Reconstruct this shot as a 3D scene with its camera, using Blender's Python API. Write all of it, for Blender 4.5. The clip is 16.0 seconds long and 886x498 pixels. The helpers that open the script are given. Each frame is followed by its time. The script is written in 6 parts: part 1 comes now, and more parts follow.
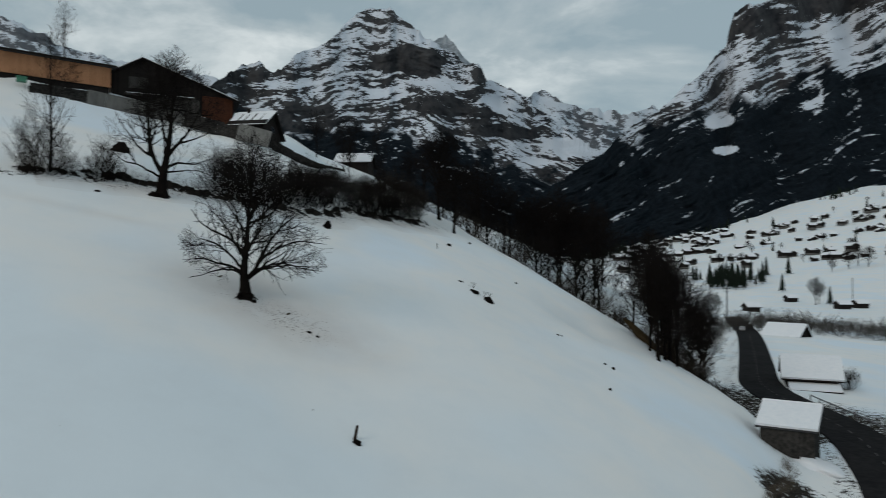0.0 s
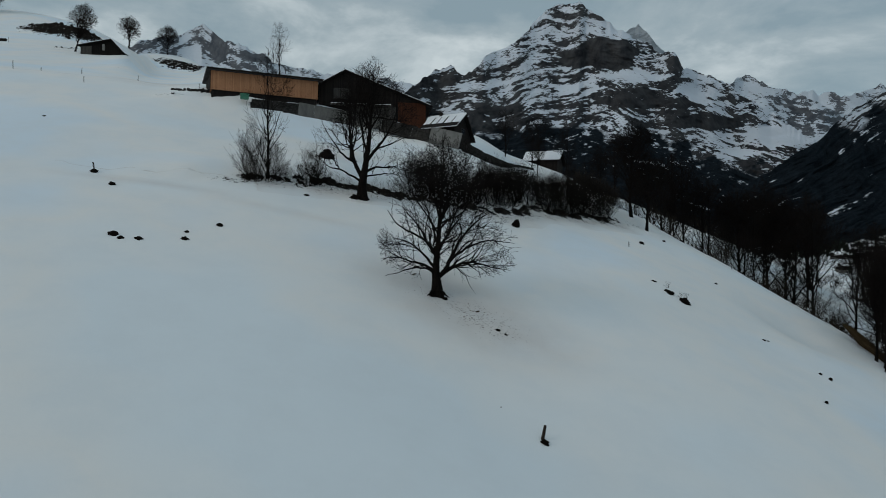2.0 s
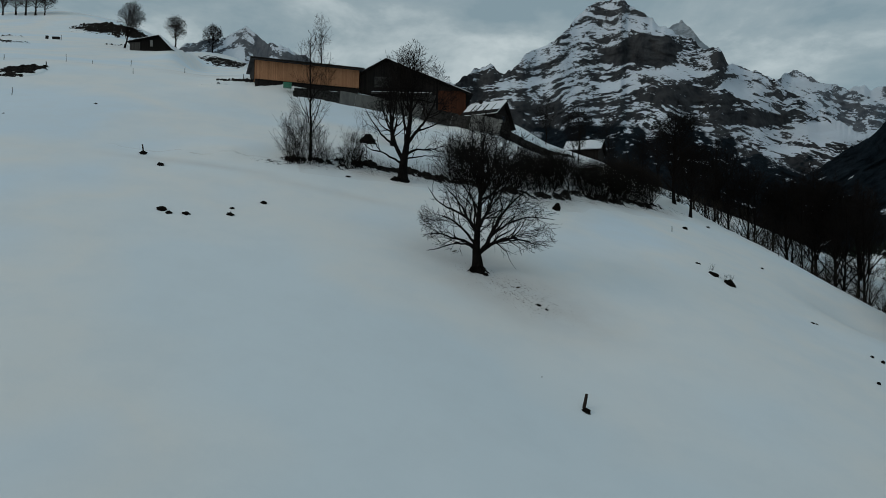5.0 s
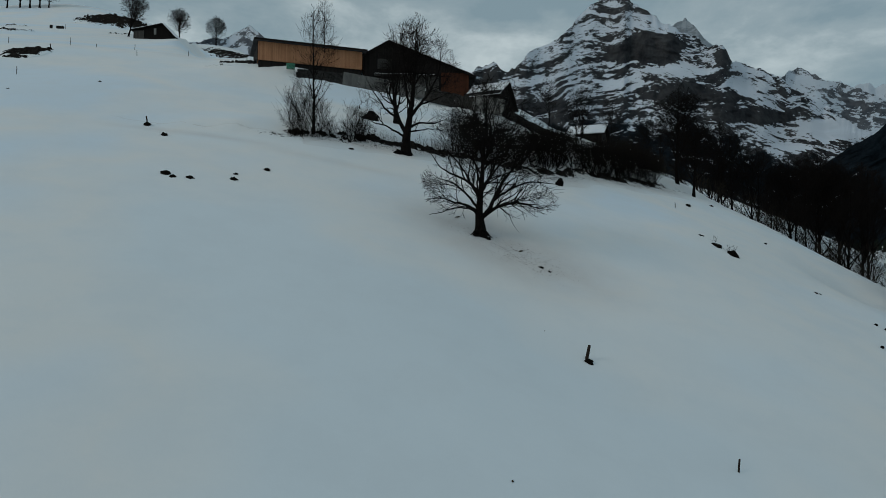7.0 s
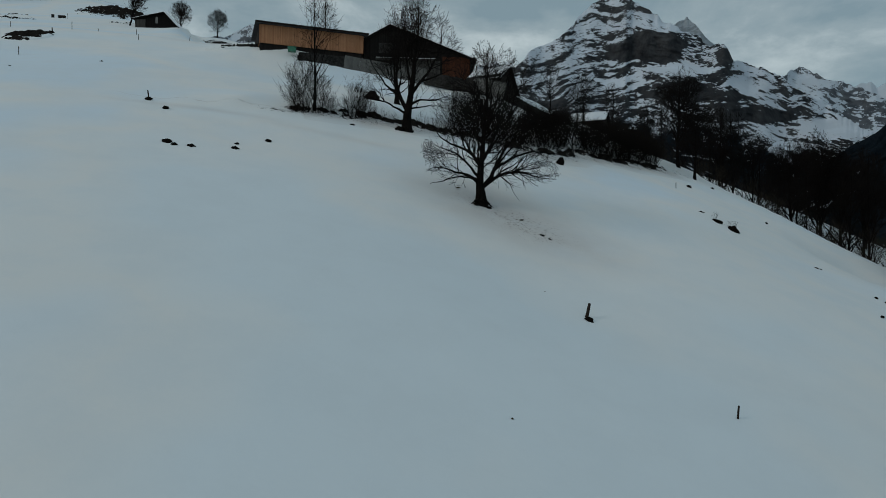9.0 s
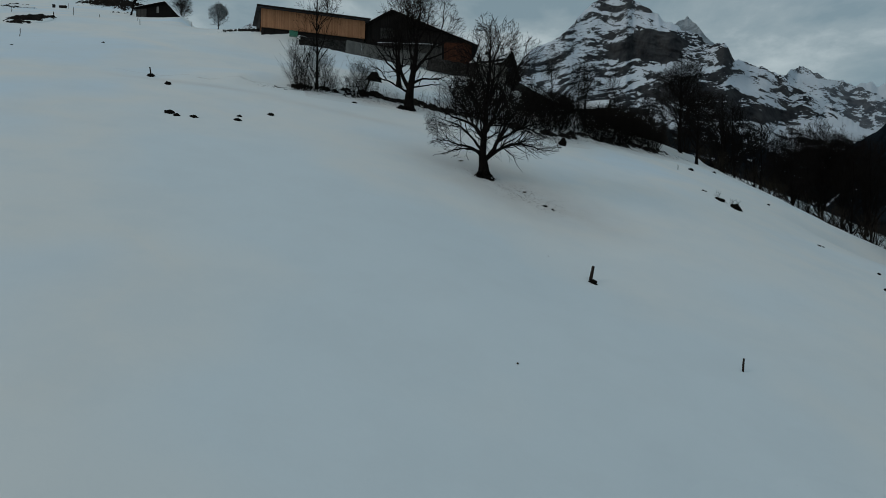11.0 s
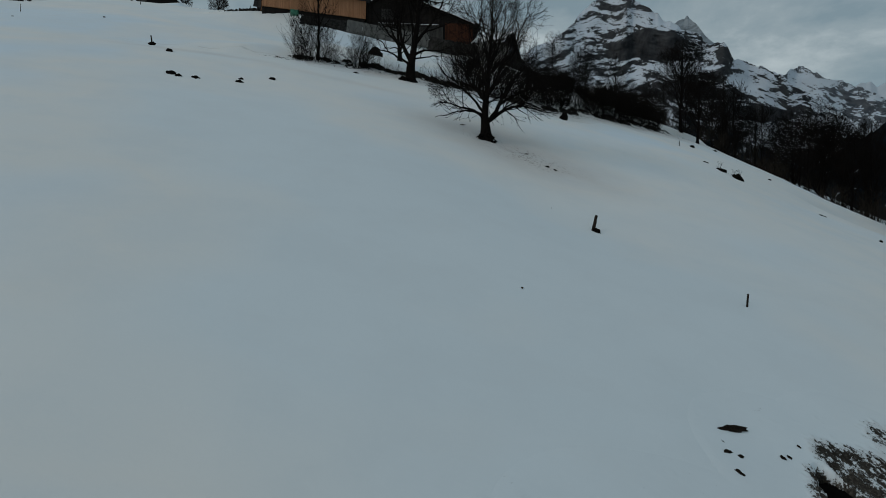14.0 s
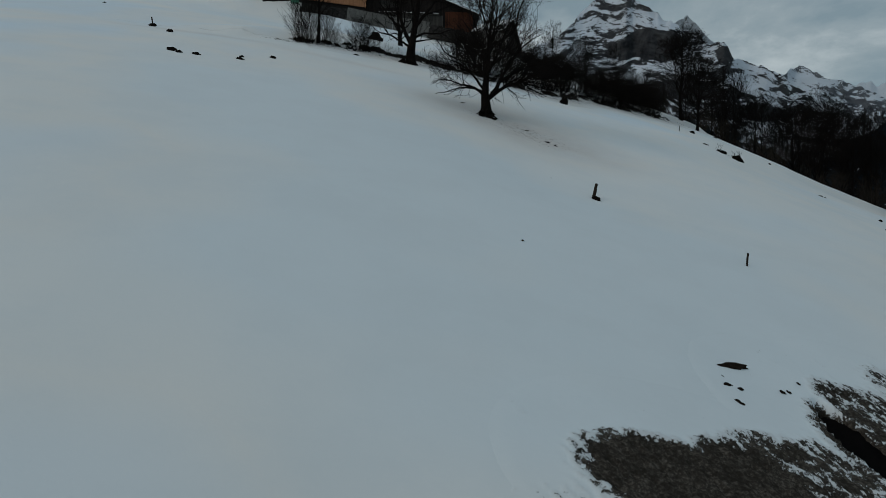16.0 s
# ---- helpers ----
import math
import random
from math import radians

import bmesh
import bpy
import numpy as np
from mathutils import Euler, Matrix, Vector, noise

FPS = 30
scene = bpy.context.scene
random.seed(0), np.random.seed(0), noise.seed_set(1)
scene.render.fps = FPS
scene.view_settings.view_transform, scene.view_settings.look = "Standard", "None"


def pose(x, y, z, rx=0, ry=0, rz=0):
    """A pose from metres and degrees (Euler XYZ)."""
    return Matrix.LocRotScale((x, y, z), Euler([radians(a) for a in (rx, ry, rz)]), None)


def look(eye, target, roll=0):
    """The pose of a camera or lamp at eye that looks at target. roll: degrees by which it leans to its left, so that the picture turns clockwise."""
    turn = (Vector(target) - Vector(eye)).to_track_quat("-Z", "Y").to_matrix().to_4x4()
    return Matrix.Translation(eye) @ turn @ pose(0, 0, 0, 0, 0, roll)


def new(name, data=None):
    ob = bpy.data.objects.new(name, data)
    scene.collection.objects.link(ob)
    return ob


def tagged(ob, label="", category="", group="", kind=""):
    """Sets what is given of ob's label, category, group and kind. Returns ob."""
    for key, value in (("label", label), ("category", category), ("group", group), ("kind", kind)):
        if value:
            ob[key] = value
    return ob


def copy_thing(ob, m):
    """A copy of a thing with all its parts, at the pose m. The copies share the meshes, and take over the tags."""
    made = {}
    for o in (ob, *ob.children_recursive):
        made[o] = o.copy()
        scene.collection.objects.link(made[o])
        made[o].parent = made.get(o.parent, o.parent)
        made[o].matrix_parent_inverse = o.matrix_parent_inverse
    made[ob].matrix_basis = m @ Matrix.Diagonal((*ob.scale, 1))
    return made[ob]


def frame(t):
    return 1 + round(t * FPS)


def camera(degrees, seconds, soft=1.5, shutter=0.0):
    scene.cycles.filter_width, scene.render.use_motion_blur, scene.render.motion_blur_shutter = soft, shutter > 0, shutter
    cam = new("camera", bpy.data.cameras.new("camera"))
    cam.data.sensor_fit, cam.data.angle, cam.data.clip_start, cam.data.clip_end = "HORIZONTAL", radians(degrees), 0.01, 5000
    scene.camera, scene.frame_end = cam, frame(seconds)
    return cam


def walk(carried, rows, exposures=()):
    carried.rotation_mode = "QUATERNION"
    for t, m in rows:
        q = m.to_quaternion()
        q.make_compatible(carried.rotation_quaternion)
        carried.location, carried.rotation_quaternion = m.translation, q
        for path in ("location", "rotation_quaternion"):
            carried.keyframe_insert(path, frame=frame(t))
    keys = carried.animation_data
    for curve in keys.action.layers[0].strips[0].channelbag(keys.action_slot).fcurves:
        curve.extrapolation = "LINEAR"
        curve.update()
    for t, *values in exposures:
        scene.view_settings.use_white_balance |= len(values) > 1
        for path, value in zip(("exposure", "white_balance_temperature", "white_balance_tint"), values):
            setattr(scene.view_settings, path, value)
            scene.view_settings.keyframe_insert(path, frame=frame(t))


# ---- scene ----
cam = camera(63.9, 16.0, soft=0.6, shutter=0.5)
PATH = [
    (0, (0.041, 0.044, 31.317), (0.696, 1.933, 31.378), 0.2),
    (0.5, (0.02, 0.056, 31.33), (0.501, 1.996, 31.389), 0.3),
    (1, (0.1, -0.081, 31.397), (0.418, 1.893, 31.452), 0.4),
    (1.5, (0.176, 0.022, 31.403), (0.383, 2.011, 31.456), 0.4),
    (2, (0.175, 0.082, 31.399), (0.312, 2.077, 31.451), 0.5),
    (2.5, (0.161, 0.082, 31.382), (0.252, 2.079, 31.434), 0.5),
    (3, (0.128, 0.081, 31.33), (0.187, 2.079, 31.38), 0.5),
    (3.5, (0.097, 0.051, 31.176), (0.141, 2.05, 31.226), 0.5),
    (4, (0.08, 0.033, 30.715), (0.115, 2.032, 30.766), 0.6),
    (6.5, (0.106, -0.095, 27.02), (0.126, 1.905, 27.067), 0.6),
    (7, (0.155, -0.069, 26.319), (0.172, 1.931, 26.366), 0.6),
    (7.5, (0.2, -0.059, 25.614), (0.216, 1.941, 25.66), 0.7),
    (8, (0.187, -0.08, 24.942), (0.202, 1.919, 24.988), 0.7),
    (8.5, (0.206, -0.082, 24.329), (0.221, 1.917, 24.374), 0.7),
    (9, (0.222, -0.107, 23.692), (0.236, 1.893, 23.737), 0.7),
    (11.5, (-0.049, 0.08, 20.771), (-0.035, 2.079, 20.814), 0.8),
    (12, (-0.122, 0.12, 20.219), (-0.108, 2.12, 20.262), 0.8),
    (12.5, (-0.177, 0.116, 19.694), (-0.162, 2.115, 19.737), 0.8),
    (13, (-0.166, 0.118, 19.149), (-0.15, 2.117, 19.192), 0.9),
    (13.5, (-0.154, 0.15, 18.633), (-0.138, 2.149, 18.675), 0.9),
    (14, (-0.148, 0.188, 18.1), (-0.132, 2.188, 18.142), 0.9),
    (14.5, (-0.153, 0.176, 17.587), (-0.137, 2.175, 17.629), 0.9),
    (15, (-0.162, 0.166, 17.09), (-0.145, 2.165, 17.132), 0.9),
    (15.5, (-0.143, 0.171, 16.582), (-0.128, 2.17, 16.624), 0.9),
    (16, (-0.148, 0.134, 16.076), (-0.132, 2.133, 16.118), 0.9),
]
walk(cam, [(t, look(eye, target, roll)) for t, eye, target, roll in PATH],
     [(0.0, 0.37, 7060, 13.5), (1.0, 0.25, 6910, 12.5), (2.0, 0.14, 6800, 11.5), (3.5, 0.09, 6800, 10.5), (6.5, -0.02, 6680, 8), (9.0, -0.04, 6640, 8), (12.5, -0.11, 6700, 9.5), (16.0, -0.13, 6780, 11)])

# ---------------------------------------------------------------- light
world = bpy.data.worlds.new("winter_sky")
scene.world = world
world.use_nodes = True
wn, wl = world.node_tree.nodes, world.node_tree.links
wn.clear()
w_out = wn.new("ShaderNodeOutputWorld")
w_bg = wn.new("ShaderNodeBackground")
w_bg.inputs["Strength"].default_value = 0.1
sky = wn.new("ShaderNodeTexSky")
sky.sky_type = "NISHITA"
sky.sun_disc = False
sky.sun_elevation = radians(16)
sky.sun_rotation = radians(250)
w_tc = wn.new("ShaderNodeTexCoord")
w_map = wn.new("ShaderNodeMapping")
w_map.inputs["Scale"].default_value = (1.0, 1.0, 2.3)
w_map.inputs["Location"].default_value = (0.35, 0.1, 0.07)
w_noise = wn.new("ShaderNodeTexNoise")
w_noise.inputs["Scale"].default_value = 4.2
w_noise.inputs["Detail"].default_value = 8
w_noise.inputs["Roughness"].default_value = 0.56
w_noise.inputs["Distortion"].default_value = 0.25
w_ramp = wn.new("ShaderNodeValToRGB")
cr = w_ramp.color_ramp
cr.elements[0].position, cr.elements[0].color = 0.41, (2.12, 3.0, 3.55, 1)
cr.elements[1].position, cr.elements[1].color = 0.67, (4.9, 5.75, 6.15, 1)
el = cr.elements.new(0.53)
el.color = (2.92, 3.75, 4.22, 1)
w_mix = wn.new("ShaderNodeMix")
w_mix.data_type = "RGBA"
w_mix.inputs["Factor"].default_value = 0.93
wl.new(w_tc.outputs["Generated"], w_map.inputs["Vector"])
wl.new(w_map.outputs["Vector"], w_noise.inputs["Vector"])
wl.new(w_noise.outputs["Fac"], w_ramp.inputs["Fac"])
wl.new(sky.outputs["Color"], w_mix.inputs["A"])
wl.new(w_ramp.outputs["Color"], w_mix.inputs["B"])
wl.new(w_mix.outputs["Result"], w_bg.inputs["Color"])
wl.new(w_bg.outputs["Background"], w_out.inputs["Surface"])

sun = new("sun", bpy.data.lights.new("sun", "SUN"))
sun.data.energy = 0.5
sun.data.angle = radians(20)
sun.data.color = (1.0, 0.95, 0.88)
sun.matrix_world = look((0, 0, 100), (70, 40, 60))


# ---------------------------------------------------------------- materials
def nodes_of(name):
    m = bpy.data.materials.new(name)
    m.use_nodes = True
    nt = m.node_tree
    return m, nt, nt.nodes["Principled BSDF"]


def noise_tex(nt, scale, detail=4, rough=0.55, stretch=None, coords="Object", dip=0.0):
    tc = nt.nodes.new("ShaderNodeTexCoord")
    n = nt.nodes.new("ShaderNodeTexNoise")
    n.inputs["Scale"].default_value = scale
    n.inputs["Detail"].default_value = detail
    n.inputs["Roughness"].default_value = rough
    if stretch:
        mp = nt.nodes.new("ShaderNodeMapping")
        mp.inputs["Scale"].default_value = stretch
        src = tc.outputs[coords]
        if dip:
            turned = nt.nodes.new("ShaderNodeMapping")
            turned.inputs["Rotation"].default_value = (0, radians(dip), 0)
            nt.links.new(src, turned.inputs["Vector"])
            src = turned.outputs["Vector"]
        nt.links.new(src, mp.inputs["Vector"])
        nt.links.new(mp.outputs["Vector"], n.inputs["Vector"])
    else:
        nt.links.new(tc.outputs[coords], n.inputs["Vector"])
    return n.outputs["Fac"]


def ramp(nt, fac, stops):
    r = nt.nodes.new("ShaderNodeValToRGB")
    e = r.color_ramp.elements
    while len(e) < len(stops):
        e.new(0.5)
    for k, (p, c) in enumerate(stops):
        e[k].position = p
        e[k].color = (*c, 1) if len(c) == 3 else c
    nt.links.new(fac, r.inputs["Fac"])
    return r.outputs["Color"]


def grey(v):
    return (v, v, v)


def calc(nt, op, a, b=0.0, clamp=False):
    m = nt.nodes.new("ShaderNodeMath")
    m.operation, m.use_clamp = op, clamp
    for k, v in enumerate((a, b)):
        if isinstance(v, (int, float)):
            m.inputs[k].default_value = v
        else:
            nt.links.new(v, m.inputs[k])
    return m.outputs["Value"]


def mixed(nt, fac, a, b):
    m = nt.nodes.new("ShaderNodeMix")
    m.data_type = "RGBA"
    for key, v in (("Factor", fac), ("A", a), ("B", b)):
        if isinstance(v, (int, float)):
            m.inputs[key].default_value = v
        elif isinstance(v, tuple):
            m.inputs[key].default_value = (*v, 1)
        else:
            nt.links.new(v, m.inputs[key])
    return m.outputs["Result"]


def bump(nt, bsdf, height, strength, distance):
    b = nt.nodes.new("ShaderNodeBump")
    b.inputs["Strength"].default_value = strength
    b.inputs["Distance"].default_value = distance
    nt.links.new(height, b.inputs["Height"])
    nt.links.new(b.outputs["Normal"], bsdf.inputs["Normal"])


def step(nt, v, lo, hi):
    m = nt.nodes.new("ShaderNodeMapRange")
    m.interpolation_type = "SMOOTHSTEP"
    m.inputs["From Min"].default_value = lo
    m.inputs["From Max"].default_value = hi
    nt.links.new(v, m.inputs["Value"])
    return m.outputs["Result"]


def plain(name, dark, light, scale, rough=0.8, stretch=None, relief=0.3, depth=0.02, metal=0.0, detail=5):
    """A surface that varies between two colours at two scales, with fine relief."""
    m, nt, b = nodes_of(name)
    fine = noise_tex(nt, scale, detail, 0.6, stretch)
    coarse = noise_tex(nt, scale * 0.13, 3, 0.5)
    both = calc(nt, "ADD", calc(nt, "MULTIPLY", fine, 0.65), calc(nt, "MULTIPLY", coarse, 0.35))
    nt.links.new(ramp(nt, both, [(0.32, dark), (0.68, light)]), b.inputs["Base Color"])
    b.inputs["Roughness"].default_value = rough
    b.inputs["Metallic"].default_value = metal
    b.inputs["Specular IOR Level"].default_value = 0.5 if rough < 0.6 else 0.02
    bump(nt, b, fine, relief, depth)
    return m


def snow_ground(name, earth_stops, speckle=0.6, soft=0.03):
    m, nt, b = nodes_of(name)
    at = nt.nodes.new("ShaderNodeAttribute")
    at.attribute_name = "cover"
    sep = nt.nodes.new("ShaderNodeSeparateColor")
    nt.links.new(at.outputs["Color"], sep.inputs["Color"])
    big = noise_tex(nt, 0.035, 3, 0.5)
    mid = noise_tex(nt, 0.35, 5, 0.6)
    tint = ramp(nt, big, [(0.36, (0.71, 0.79, 0.855)), (0.5, (0.81, 0.805, 0.79)), (0.64, (0.745, 0.80, 0.835))])
    tint = mixed(nt, calc(nt, "MULTIPLY", step(nt, noise_tex(nt, 0.22, 6, 0.62), 0.4, 0.7), 0.4), tint, (0.70, 0.745, 0.775))
    # bare ground that shows through where the snow has gone
    rag = noise_tex(nt, 1.7, 9, 0.72)
    fine = noise_tex(nt, 9.0, 6, 0.7)
    edge = calc(nt, "ADD", calc(nt, "MULTIPLY", rag, 1.9), calc(nt, "SUBTRACT", calc(nt, "MULTIPLY", fine, speckle), 0.45 + speckle * 0.5))
    bare = step(nt, calc(nt, "SUBTRACT", calc(nt, "ADD", sep.outputs["Red"], edge), 1.0), -0.67 * soft, soft)
    earth = ramp(nt, fine, earth_stops)
    earth = mixed(nt, calc(nt, "MULTIPLY", step(nt, noise_tex(nt, 1.1, 5, 0.65), 0.42, 0.62), 0.55), earth, earth_stops[0][1])
    # leaf litter and twigs on the snow
    grain = noise_tex(nt, 5.0, 7, 0.72)
    fleck = step(nt, calc(nt, "SUBTRACT", calc(nt, "ADD", calc(nt, "MULTIPLY", sep.outputs["Green"], 0.34), grain), 0.85), 0.0, 0.06)
    # dirty meltwater tint
    dirt = calc(nt, "MULTIPLY", sep.outputs["Blue"], calc(nt, "ADD", mid, 0.2), True)
    c = mixed(nt, dirt, tint, (0.38, 0.30, 0.26))
    c = mixed(nt, fleck, c, (0.11, 0.068, 0.055))
    c = mixed(nt, bare, c, earth)
    nt.links.new(c, b.inputs["Base Color"])
    b.inputs["Roughness"].default_value = 0.8
    b.inputs["Specular IOR Level"].default_value = 0.0
    relief = calc(nt, "ADD", calc(nt, "MULTIPLY", mid, 0.25), calc(nt, "MULTIPLY", bare, calc(nt, "SUBTRACT", rag, 0.9)))
    bump(nt, b, relief, 0.35, 0.5)
    return m


def rock_and_snow(name, low, high, white, size, dark=(0.004, 0.006, 0.008)):
    """Rock with snow lying on its ledges and wood on its lower slopes, as the mesh's cover says."""
    m, nt, b = nodes_of(name)
    at = nt.nodes.new("ShaderNodeAttribute")
    at.attribute_name = "cover"
    sep = nt.nodes.new("ShaderNodeSeparateColor")
    nt.links.new(at.outputs["Color"], sep.inputs["Color"])
    grain = noise_tex(nt, 22.0 / size, 6, 0.7, (0.6, 0.6, 1.7))
    pillar = noise_tex(nt, 7.0 / size, 6, 0.62, (1, 1, 0.5))
    broad = noise_tex(nt, 1.2 / size, 4, 0.55)
    hold = calc(nt, "ADD", sep.outputs["Red"], calc(nt, "MULTIPLY", calc(nt, "SUBTRACT", grain, 0.5), 0.8))
    snow = step(nt, hold, 0.5, 0.54)
    tone = calc(nt, "ADD", calc(nt, "MULTIPLY", pillar, 0.65), calc(nt, "MULTIPLY", broad, 0.35))
    stone = ramp(nt, tone, [(0.34, low), (0.66, high)])
    c = mixed(nt, snow, stone, mixed(nt, step(nt, broad, 0.35, 0.65), white, tuple(0.9 * v for v in white)))
    # the wood: close crowns with snow showing where it opens
    tufts = noise_tex(nt, 0.05, 5, 0.75, (1, 1, 0.35))
    gap = step(nt, calc(nt, "ADD", sep.outputs["Red"], calc(nt, "MULTIPLY", calc(nt, "SUBTRACT", tufts, 0.5), 0.7)), 0.66, 0.76)
    wood = calc(nt, "MULTIPLY", sep.outputs["Green"], calc(nt, "SUBTRACT", 1.0, gap))
    c = mixed(nt, wood, c, ramp(nt, tufts, [(0.3, dark), (0.75, tuple(3.4 * v for v in dark))]))
    nt.links.new(c, b.inputs["Base Color"])
    b.inputs["Roughness"].default_value = 0.9
    b.inputs["Specular IOR Level"].default_value = 0.02
    bump(nt, b, calc(nt, "ADD", grain, pillar), 0.5, size * 0.05)
    return m


def planks(name, dark, light, width=0.16, vertical=True):
    m, nt, b = nodes_of(name)
    tc = nt.nodes.new("ShaderNodeTexCoord")
    sp = nt.nodes.new("ShaderNodeSeparateXYZ")
    nt.links.new(tc.outputs["Object"], sp.inputs["Vector"])
    along = calc(nt, "ADD", sp.outputs["X"], sp.outputs["Y"]) if vertical else sp.outputs["Z"]
    cell = calc(nt, "DIVIDE", along, width)
    wn1 = nt.nodes.new("ShaderNodeTexWhiteNoise")
    wn1.noise_dimensions = "1D"
    nt.links.new(calc(nt, "FLOOR", cell), wn1.inputs["W"])
    grain = noise_tex(nt, 5.0, 6, 0.65, (6, 6, 0.35) if vertical else (0.35, 0.35, 6))
    stain = noise_tex(nt, 0.45, 4, 0.6)
    v = calc(nt, "ADD", calc(nt, "MULTIPLY", grain, 0.45), calc(nt, "MULTIPLY", wn1.outputs["Value"], 0.2))
    v = calc(nt, "ADD", v, calc(nt, "MULTIPLY", stain, 0.35))
    c = ramp(nt, v, [(0.28, dark), (0.75, light)])
    gap = step(nt, calc(nt, "ABSOLUTE", calc(nt, "SUBTRACT", calc(nt, "FRACT", cell), 0.5)), 0.44, 0.5)
    c = mixed(nt, calc(nt, "MULTIPLY", gap, 0.75), c, (0.012, 0.01, 0.008))
    nt.links.new(c, b.inputs["Base Color"])
    b.inputs["Roughness"].default_value = 0.8
    b.inputs["Specular IOR Level"].default_value = 0.1
    bump(nt, b, calc(nt, "SUBTRACT", grain, gap), 0.4, 0.02)
    return m


M_SNOW = snow_ground("snow_field", [(0.3, (0.011, 0.010, 0.009)), (0.5, (0.036, 0.031, 0.027)), (0.72, (0.14, 0.125, 0.105))])
M_BARE = snow_ground("slid_snow_and_earth", [(0.3, (0.008, 0.007, 0.006)), (0.5, (0.02, 0.017, 0.015)), (0.72, (0.06, 0.052, 0.045))], 0.9)
M_TURF = snow_ground("snow_and_matted_turf", [(0.3, (0.02, 0.017, 0.0145)), (0.5, (0.054, 0.046, 0.039)), (0.72, (0.17, 0.15, 0.13))], 1.5, 0.12)
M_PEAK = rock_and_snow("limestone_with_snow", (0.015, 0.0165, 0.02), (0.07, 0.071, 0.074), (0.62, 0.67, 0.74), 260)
# Distance haze is mixed into these paler, bluer rock and snow colours.
M_FAR = rock_and_snow("far_rock_snow_painted_haze", (0.06, 0.07, 0.085), (0.16, 0.17, 0.185), (0.58, 0.64, 0.71), 300)
# The tower's haze is put straight into its pale base colour.
M_TOWER = rock_and_snow("far_rock_painted_haze", (0.17, 0.2, 0.225), (0.29, 0.325, 0.355), (0.31, 0.35, 0.385), 300)
M_WALLS = rock_and_snow("wooded_rock_with_snow", (0.018, 0.019, 0.023), (0.085, 0.084, 0.086), (0.62, 0.67, 0.74), 240)
M_CAP = plain("roof_snow", (0.72, 0.75, 0.79), (0.82, 0.83, 0.85), 2.0, 0.6, relief=0.3, depth=0.05)
M_BARK = plain("dark_bark", (0.003, 0.0026, 0.0025), (0.014, 0.0115, 0.010), 6.0, 0.9, (2, 2, 0.5), 0.6, 0.04)
M_TWIG = plain("dark_twigs", (0.005, 0.0042, 0.004), (0.017, 0.014, 0.0125), 3.0, 0.9)
M_SHRUB = plain("shrub_stems", (0.005, 0.0042, 0.0036), (0.019, 0.0155, 0.013), 3.0, 0.9)
M_SCRUB = plain("brown_scrub_twigs", (0.014, 0.011, 0.009), (0.045, 0.037, 0.03), 3.0, 0.9)
M_BRUSH = plain("dry_brushwood", (0.05, 0.04, 0.03), (0.16, 0.13, 0.1), 4.0, 0.9)
M_NEEDLE = plain("spruce_needles", (0.006, 0.010, 0.008), (0.022, 0.03, 0.022), 3.0, 0.85, relief=0.6, depth=0.1)
M_LARCH = planks("fresh_larch_boards", (0.27, 0.12, 0.06), (0.55, 0.27, 0.145), 0.18)
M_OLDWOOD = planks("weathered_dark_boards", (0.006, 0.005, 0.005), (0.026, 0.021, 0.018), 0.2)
M_BLACKWOOD = planks("tarred_black_boards", (0.002, 0.0018, 0.0016), (0.008, 0.007, 0.006), 0.2)
M_REDWOOD = planks("reddish_boards", (0.03, 0.011, 0.007), (0.10, 0.036, 0.018), 0.2)
M_GREYWOOD = planks("grey_boards", (0.025, 0.024, 0.022), (0.075, 0.07, 0.064), 0.2)
M_ROOFMETAL = plain("dark_sheet_roof", (0.03, 0.03, 0.032), (0.07, 0.07, 0.072), 1.5, 0.6)
M_CONCRETE = plain("stained_concrete", (0.07, 0.069, 0.066), (0.17, 0.165, 0.155), 1.2, 0.85, (1, 1, 0.4))
M_STONE = plain("dark_field_stone", (0.01, 0.01, 0.01), (0.06, 0.056, 0.052), 2.6, 0.9, relief=0.9, depth=0.1)
M_RENDER = plain("off_white_render", (0.12, 0.12, 0.115), (0.23, 0.225, 0.215), 0.8, 0.85)
M_ASPHALT = plain("dark_asphalt", (0.010, 0.010, 0.011), (0.026, 0.025, 0.026), 1.2, 0.85, (1, 1, 1), 0.2, 0.01)
M_PAINT = plain("worn_road_paint", (0.035, 0.035, 0.035), (0.12, 0.12, 0.118), 5.0, 0.7)
M_DITCH = plain("near_black_fill", (0.002, 0.002, 0.002), (0.006, 0.005, 0.005), 4.0, 0.8)
# Valley haze is mixed into the stems as a lighter grey.
M_HAZE = plain("scrub_stems_painted_haze", (0.03, 0.028, 0.026), (0.08, 0.074, 0.068), 3.0, 0.9)
M_OCHRE = plain("brown_grass_bank", (0.025, 0.018, 0.01), (0.075, 0.055, 0.03), 3.0, 0.9, relief=0.8, depth=0.06)
M_EARTH = plain("wet_dark_earth", (0.008, 0.006, 0.005), (0.035, 0.026, 0.02), 5.0, 0.9, relief=0.8, depth=0.06)
M_BANK = plain("black_earth_bank", (0.003, 0.0025, 0.002), (0.014, 0.011, 0.009), 4.0, 0.9, relief=0.9, depth=0.08)
M_POST = plain("old_post_wood", (0.012, 0.009, 0.008), (0.05, 0.038, 0.03), 8.0, 0.85, (3, 3, 0.4))
M_GLASS = plain("dark_window_glass", (0.012, 0.014, 0.018), (0.03, 0.034, 0.04), 1.0, 0.15, relief=0.0)
